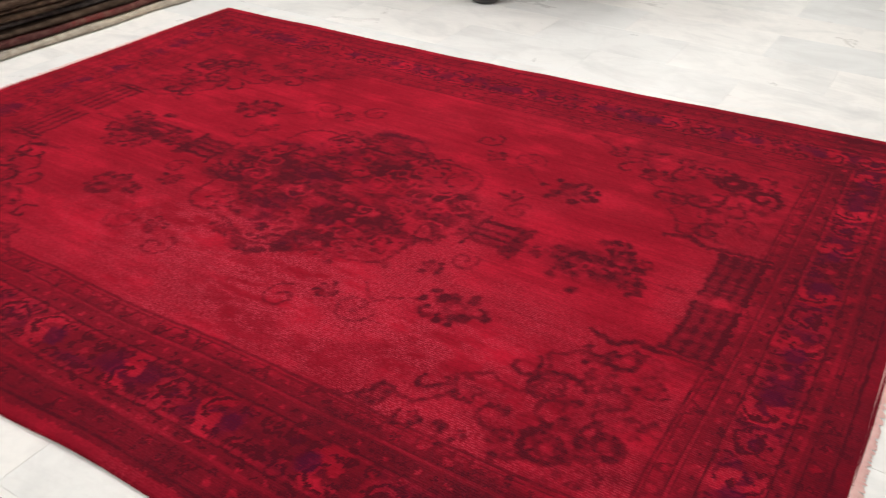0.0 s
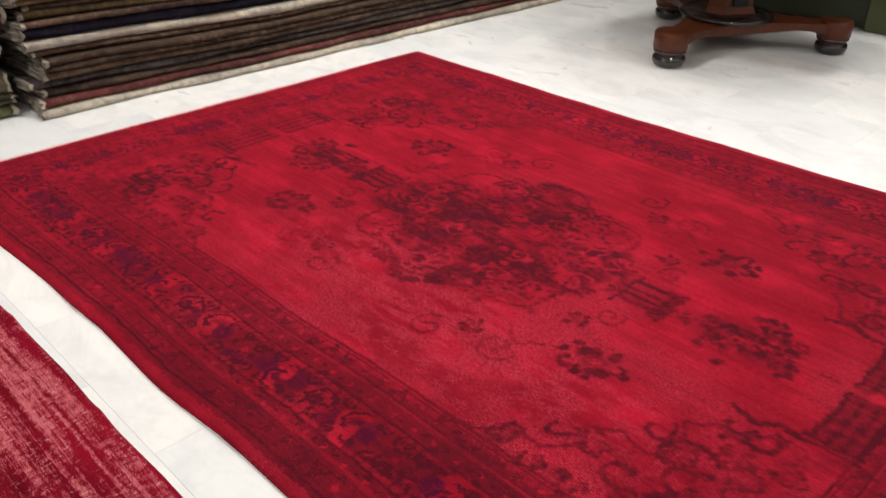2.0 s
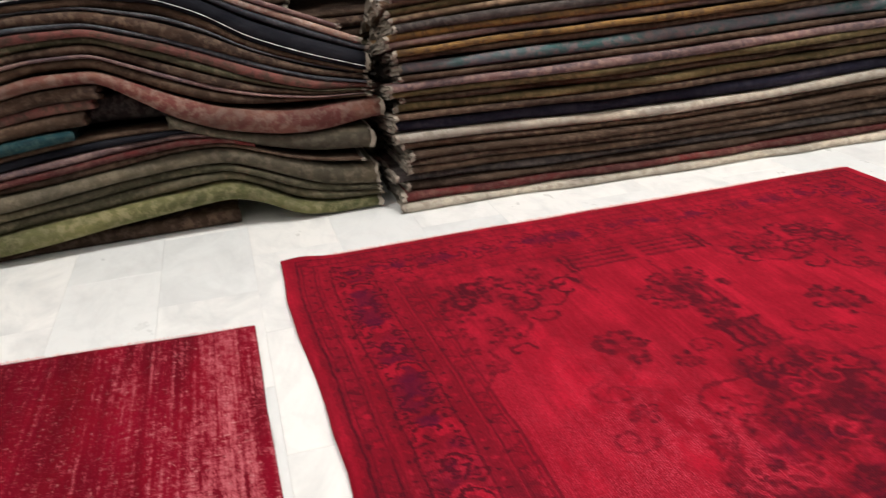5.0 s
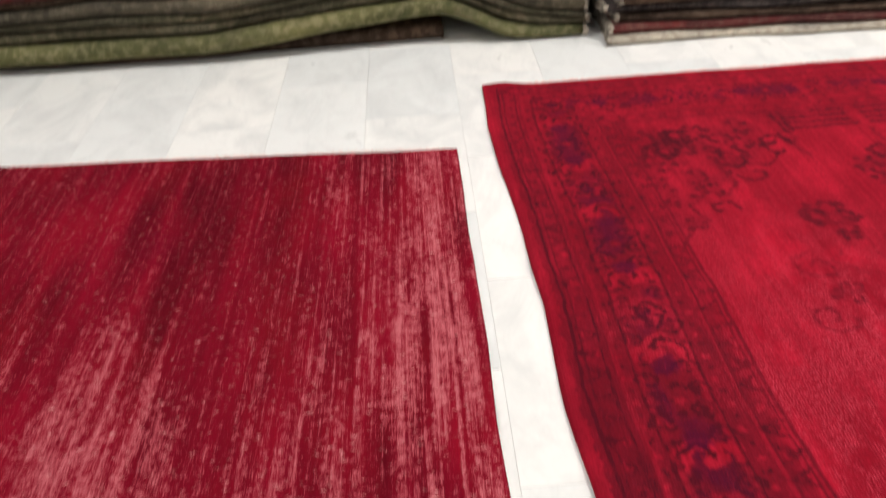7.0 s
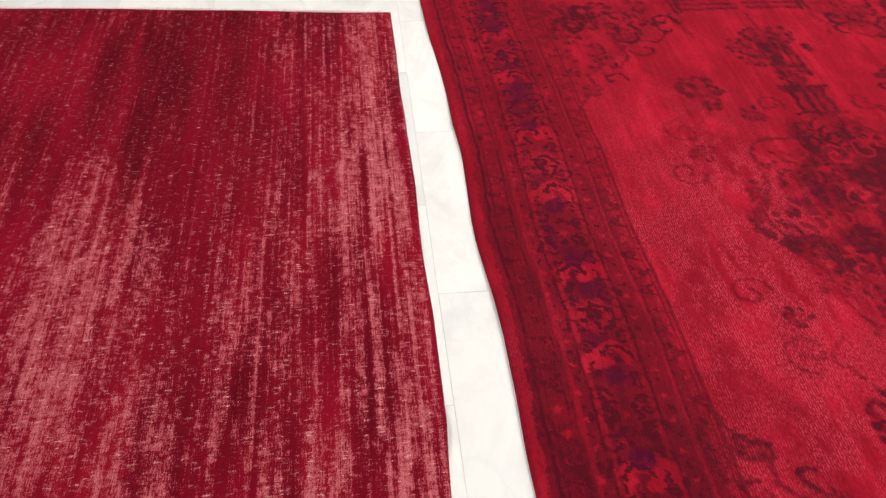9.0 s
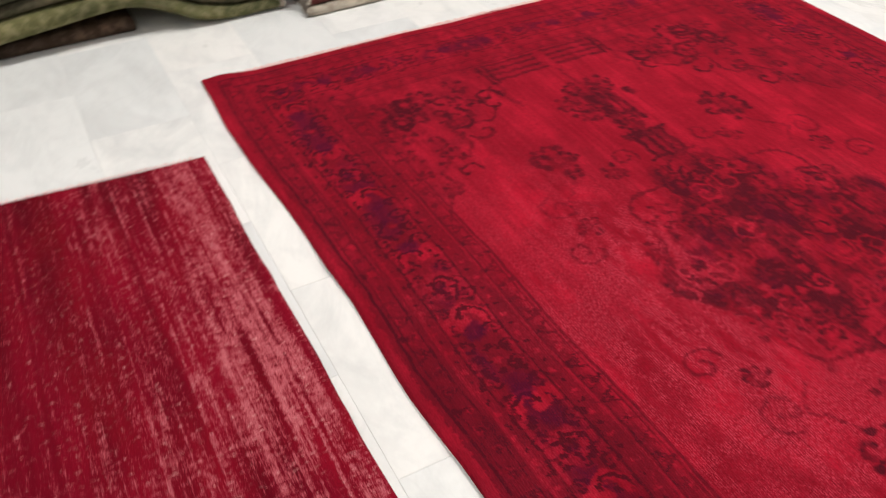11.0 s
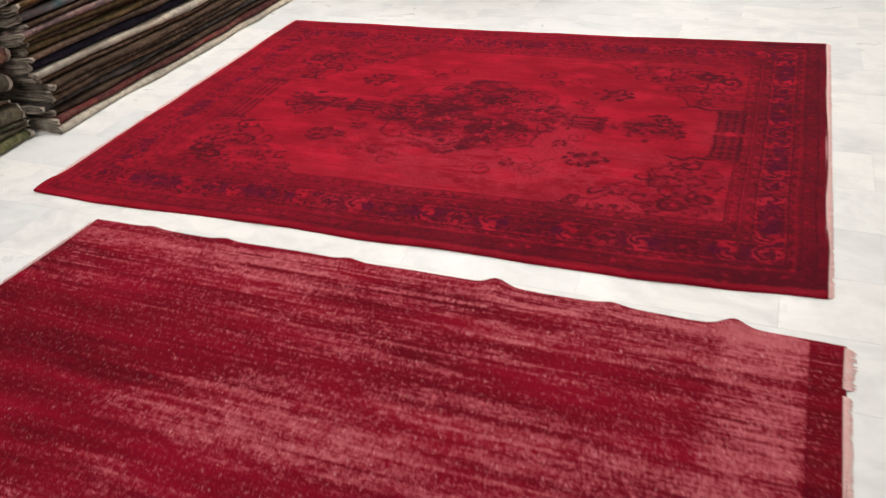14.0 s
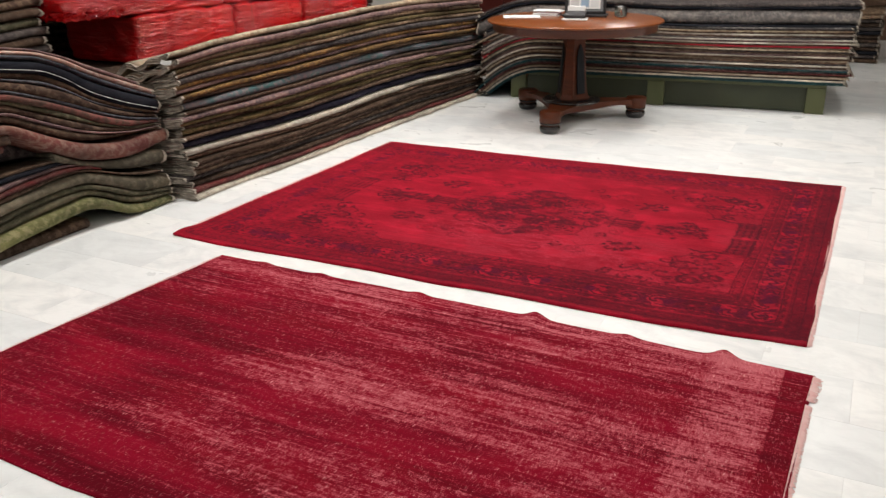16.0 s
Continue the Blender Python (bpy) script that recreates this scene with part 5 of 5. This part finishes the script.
# Added stand-in for an unidentified burgundy mass; keeps the background dark, doors are invented.
def cabinet():
    thing = empty("cabinet", pose(0.20, 6.25, 0, 0, 0, 0), "tall maroon cabinet added as dark backdrop behind the carpet stacks", "cabinet")
    part("body", box((3.0, 0.45, 1.6), (0, 0, 0), 0.01), MAROON, thing)
    for x in (-1.20, -0.60, 0.0, 0.60, 1.20):
        door = part("door", box((0.58, 0.022, 1.45), (x, -0.237, 0.08), 0.006), MAROON, thing)
        part("knob", lathe([(0, 0), (0.012, 0.003), (0.016, 0.012), (0.010, 0.022), (0, 0.026)], 16, None, (x + 0.2, -0.262, 0.8)), EBONY, door)


cabinet()

# ---- round pedestal table ----
TABLE = (0.95, 3.59)
TABLE_HIGH = 0.812
FEET = [math.radians(a) for a in (-88, 32, 152)]


def table():
    thing = empty("pedestal_table", pose(*TABLE, 0), "round polished mahogany pedestal table with three bun feet", "table")
    h = TABLE_HIGH
    smooth(part("tabletop", lathe([(0, h - 0.022), (0.67, h - 0.022), (0.692, h - 0.019), (0.700, h - 0.011), (0.698, h - 0.004), (0.690, h), (0, h)], 96), TABLETOP, thing,
                "golden polished tabletop"))
    smooth(part("apron", lathe([(0.60, h - 0.085), (0.645, h - 0.085), (0.655, h - 0.078), (0.655, h - 0.030), (0.668, h - 0.0225), (0.60, h - 0.0225), (0.60, h - 0.085)], 96), MAHOGANY, thing))
    # three-sided column that spreads towards its foot
    bm = bmesh.new()
    levels = [(0.155, 0.215), (0.175, 0.155), (0.22, 0.130), (0.36, 0.112), (0.55, 0.098), (0.70, 0.092), (h - 0.03, 0.125)]
    rings = []
    for z, r in levels:
        ring = []
        for a in FEET:
            for d in (-0.42, -0.36, 0.36, 0.42):
                ring.append(bm.verts.new((r * (1 - 0.06 * (abs(d) > 0.4)) * math.cos(a + d), r * (1 - 0.06 * (abs(d) > 0.4)) * math.sin(a + d), z)))
        rings.append(ring)
    for a, b in zip(rings, rings[1:]):
        for k in range(len(a)):
            n = (k + 1) % len(a)
            bm.faces.new((a[k], a[n], b[n], b[k]))
    bm.faces.new(rings[-1])
    bm.faces.new(rings[0][::-1])
    bmesh.ops.recalc_face_normals(bm, faces=bm.faces)
    column = part("column", bm, MAHOGANY, thing)
    for a in FEET:
        # pointed dark panel let into each face
        mid = a + math.pi / 3
        bm = bmesh.new()
        outline = [(-0.042, 0.225), (0.042, 0.225), (0.037, 0.52), (0.030, 0.56), (0.016, 0.595), (0, 0.62), (-0.016, 0.595), (-0.030, 0.56), (-0.037, 0.52)]

        def reach(z):
            return np.interp(z, [v for v, _ in levels], [r for _, r in levels]) * math.cos(math.pi / 3 - 0.42) + 0.001
        for d in (0.0, 0.007):
            for s, z in outline:
                q = reach(z) + d
                bm.verts.new((q * math.cos(mid) - s * math.sin(mid), q * math.sin(mid) + s * math.cos(mid), z))
        bm.verts.ensure_lookup_table()
        c = len(outline)
        bm.faces.new([bm.verts[c + k] for k in range(c)])
        for k in range(c):
            bm.faces.new([bm.verts[k], bm.verts[(k + 1) % c], bm.verts[c + (k + 1) % c], bm.verts[c + k]])
        bmesh.ops.recalc_face_normals(bm, faces=bm.faces)
        part("inlay_panel", bm, INLAY, column, "blue-black pointed panel")
    # concave triform base
    outline = []
    for k in range(3):
        a, b = FEET[k], FEET[k] + 2 * math.pi / 3
        tip = 0.60
        for s in (-0.065, 0.065):
            outline.append((tip * math.cos(a) - s * math.sin(a), tip * math.sin(a) + s * math.cos(a)))
        for j in range(1, 12):
            f = j / 12
            pa = (0.60 * math.cos(a) - 0.065 * math.sin(a), 0.60 * math.sin(a) + 0.065 * math.cos(a))
            pb = (0.60 * math.cos(b) + 0.065 * math.sin(b), 0.60 * math.sin(b) - 0.065 * math.cos(b))
            m = a + math.pi / 3
            pc = (0.045 * math.cos(m), 0.045 * math.sin(m))
            outline.append(tuple((1 - f) ** 2 * u + 2 * f * (1 - f) * w + f * f * v for u, v, w in zip(pa, pb, pc)))
    bm = prism(outline, 0.095, 0.155)
    for v in bm.verts:
        if v.co.z < 0.1:
            v.co.z += 0.028 * math.exp(-((v.co.xy.length - 0.36) / 0.14) ** 2)
    bmesh.ops.recalc_face_normals(bm, faces=bm.faces)
    part("base", bm, MAHOGANY, thing)
    smooth(part("plinth", lathe([(0, 0.156), (0.235, 0.156), (0.24, 0.166), (0.225, 0.178), (0.16, 0.184), (0, 0.184)], 48), EBONY, thing, "dark moulded plinth"))
    for a in FEET:
        x, y = 0.55 * math.cos(a), 0.55 * math.sin(a)
        smooth(part("block", lathe([(0, 0.085), (0.078, 0.085), (0.084, 0.092), (0.084, 0.165), (0.078, 0.172), (0, 0.174)], 32, None, (x, y, 0)), MAHOGANY, thing))
        foot = smooth(part("foot", lathe([(0, 0), (0.058, 0.0), (0.074, 0.012), (0.082, 0.034), (0.078, 0.052), (0.064, 0.060), (0.064, 0.066), (0.080, 0.072), (0.080, 0.084), (0, 0.084)],
                                         32, None, (x, y, 0)), EBONY, thing, "black turned bun foot"))
        smooth(part("ring", lathe([(0.060, 0.058), (0.070, 0.060), (0.070, 0.066), (0.060, 0.068), (0.060, 0.058)], 32, None, (x, y, 0)), MAHOGANY, foot))


table()


def tint(name, c, rough=0.5):
    return plain(name, c, tuple(0.9 * v for v in c), 14, rough, 0.03)


def sample_stand():
    """A black upright holder with a card of coloured squares."""
    thing = empty("sample_stand", pose(TABLE[0] + 0.02, TABLE[1] + 0.20, TABLE_HIGH, 0, 0, 12), "black tabletop stand holding a colour swatch card", "display stand")
    bm = bmesh.new()
    for x in (-0.155, 0.155):
        box((0.024, 0.03, 0.34), (x, 0, 0.02), 0.003, 1, bm)
    for z in (0.02, 0.336):
        box((0.334, 0.03, 0.024), (0, 0, z), 0.003, 1, bm)
    part("frame", bm, BLACK_PLASTIC, thing)
    part("back_plate", box((0.29, 0.008, 0.30), (0, 0.006, 0.04), 0.001, 1), GREY_PLASTIC, thing)
    part("base", box((0.36, 0.20, 0.02), (0, 0.03, 0), 0.004), BLACK_PLASTIC, thing)
    shades = ((0.60, 0.60, 0.60), (0.30, 0.42, 0.55), (0.70, 0.72, 0.72), (0.62, 0.17, 0.06), (0.45, 0.50, 0.55), (0.55, 0.42, 0.36), (0.25, 0.30, 0.36), (0.66, 0.30, 0.22), (0.12, 0.20, 0.40))
    card = part("card", box((0.25, 0.003, 0.26), (-0.005, -0.002, 0.06), 0.0005, 1), WHITE_PAPER, thing, "white swatch card")
    for k, c in enumerate(shades):
        part("swatch", box((0.066, 0.002, 0.066), (-0.085 + 0.08 * (k % 3), -0.0048, 0.075 + 0.08 * (k // 3)), 0.0003, 1), tint("swatch_dye", c), card)


def pay_terminal():
    thing = empty("card_reader", pose(TABLE[0] + 0.03, TABLE[1] - 0.08, TABLE_HIGH, 0, 0, 10), "white and black card reader on the round table", "card reader")
    bm = box((0.17, 0.10, 0.03), (0, 0, 0.012), 0.010, 3)
    for v in bm.verts:
        v.co.z += 0.25 * (v.co.y + 0.05) if v.co.z > 0.02 else 0
    part("body", bm, BLACK_PLASTIC, thing)
    part("rest", box((0.20, 0.13, 0.012), (0, 0, 0), 0.005), WHITE_PAPER, thing, "white paper pad beneath")
    part("lid", box((0.14, 0.012, 0.055), (0, 0.055, 0.045), 0.004), WHITE_PAPER, thing, "raised white flap")


def paper_stack(x, y, size, sheets, turn, label):
    thing = empty("paper_stack", pose(TABLE[0] + x, TABLE[1] + y, TABLE_HIGH, 0, 0, turn), label, "papers", "papers on the round table")
    rng = random.Random(int(100 * x))
    for k in range(sheets):
        bm = box((size[0], size[1], 0.006), (rng.uniform(-0.012, 0.012), rng.uniform(-0.012, 0.012), 0.0062 * k), 0.001, 1)
        part("sheet", bm, WHITE_PAPER if k % 3 != 1 else tint("printed_paper", (0.45, 0.30, 0.33)), thing)


def glass_jar():
    thing = empty("glass_jar", pose(TABLE[0] + 0.30, TABLE[1] + 0.26, TABLE_HIGH), "small clear glass jar on the round table", "jar")
    n = Nodes("clear_glass")
    glass = n.done((0.9, 0.92, 0.92), 0.03, Transmission_Weight=1.0, IOR=1.45)
    smooth(part("jar", lathe([(0, 0.002), (0.045, 0.0), (0.050, 0.008), (0.050, 0.085), (0.046, 0.085), (0.046, 0.012), (0, 0.010)], 32), glass, thing))


sample_stand()
pay_terminal()
paper_stack(-0.30, 0.20, (0.21, 0.15), 7, 6, "low pile of white papers and leaflets on the round table")
paper_stack(-0.46, -0.02, (0.30, 0.20), 1, 24, "pink and white leaflet lying on the round table")
glass_jar()

# ---- marble floor, laid in running bond ----
TILE_X, TILE_Y, JOINT = 0.615, 0.31, 0.0005
floor = tagged(part("floor", box((X1 - X0, Y1 - Y0, 0.20), ((X0 + X1) / 2, (Y0 + Y1) / 2, -0.2022), 0), GROUT), "polished white marble tile floor with grey clouding", "floor", kind="structure")


def tile_mesh():
    bm = bmesh.new()
    w, d = (TILE_X - JOINT) / 2, (TILE_Y - JOINT) / 2
    low = [bm.verts.new((x, y, -0.0035)) for x, y in ((-w, -d), (w, -d), (w, d), (-w, d))]
    mid = [bm.verts.new((x, y, -0.0006)) for x, y in ((-w, -d), (w, -d), (w, d), (-w, d))]
    top = [bm.verts.new((x, y, 0.0)) for x, y in ((-w + 0.0006, -d + 0.0006), (w - 0.0006, -d + 0.0006), (w - 0.0006, d - 0.0006), (-w + 0.0006, d - 0.0006))]
    for a, b in ((low, mid), (mid, top)):
        for k in range(4):
            bm.faces.new((a[k], a[(k + 1) % 4], b[(k + 1) % 4], b[k]))
    bm.faces.new(top)
    mesh = bpy.data.meshes.new("tile")
    bm.to_mesh(mesh)
    bm.free()
    return mesh


TILE = tile_mesh()
TILE.materials.append(MARBLE)
spots = []
for r in range(int((Y0 + 0.10) / TILE_Y) - 1, int((Y1 + 0.10) / TILE_Y) + 2):
    for k in range(-8, 12):
        x = 1.10 + TILE_X * (k + 0.5) + (0.5 * TILE_X if r % 2 else 0)
        y = -0.10 + TILE_Y * (r + 0.5)
        if X0 < x < X1 and Y0 < y < Y1:
            spots.append((x, y))
spots.sort(key=lambda s: math.hypot((s[0] - 1.9) * 1.25, s[1] - 1.6))
for x, y in spots[:300]:
    ob = new("tile", TILE)
    ob.parent = floor
    ob.location = (x, y, 0)
far = bmesh.new()
for x, y in spots[300:]:
    far.from_mesh(TILE)
    far.verts.ensure_lookup_table()
    bmesh.ops.translate(far, vec=(x, y, 0), verts=far.verts[-12:])
tagged(part("tile", far, MARBLE, floor), kind="stuff")
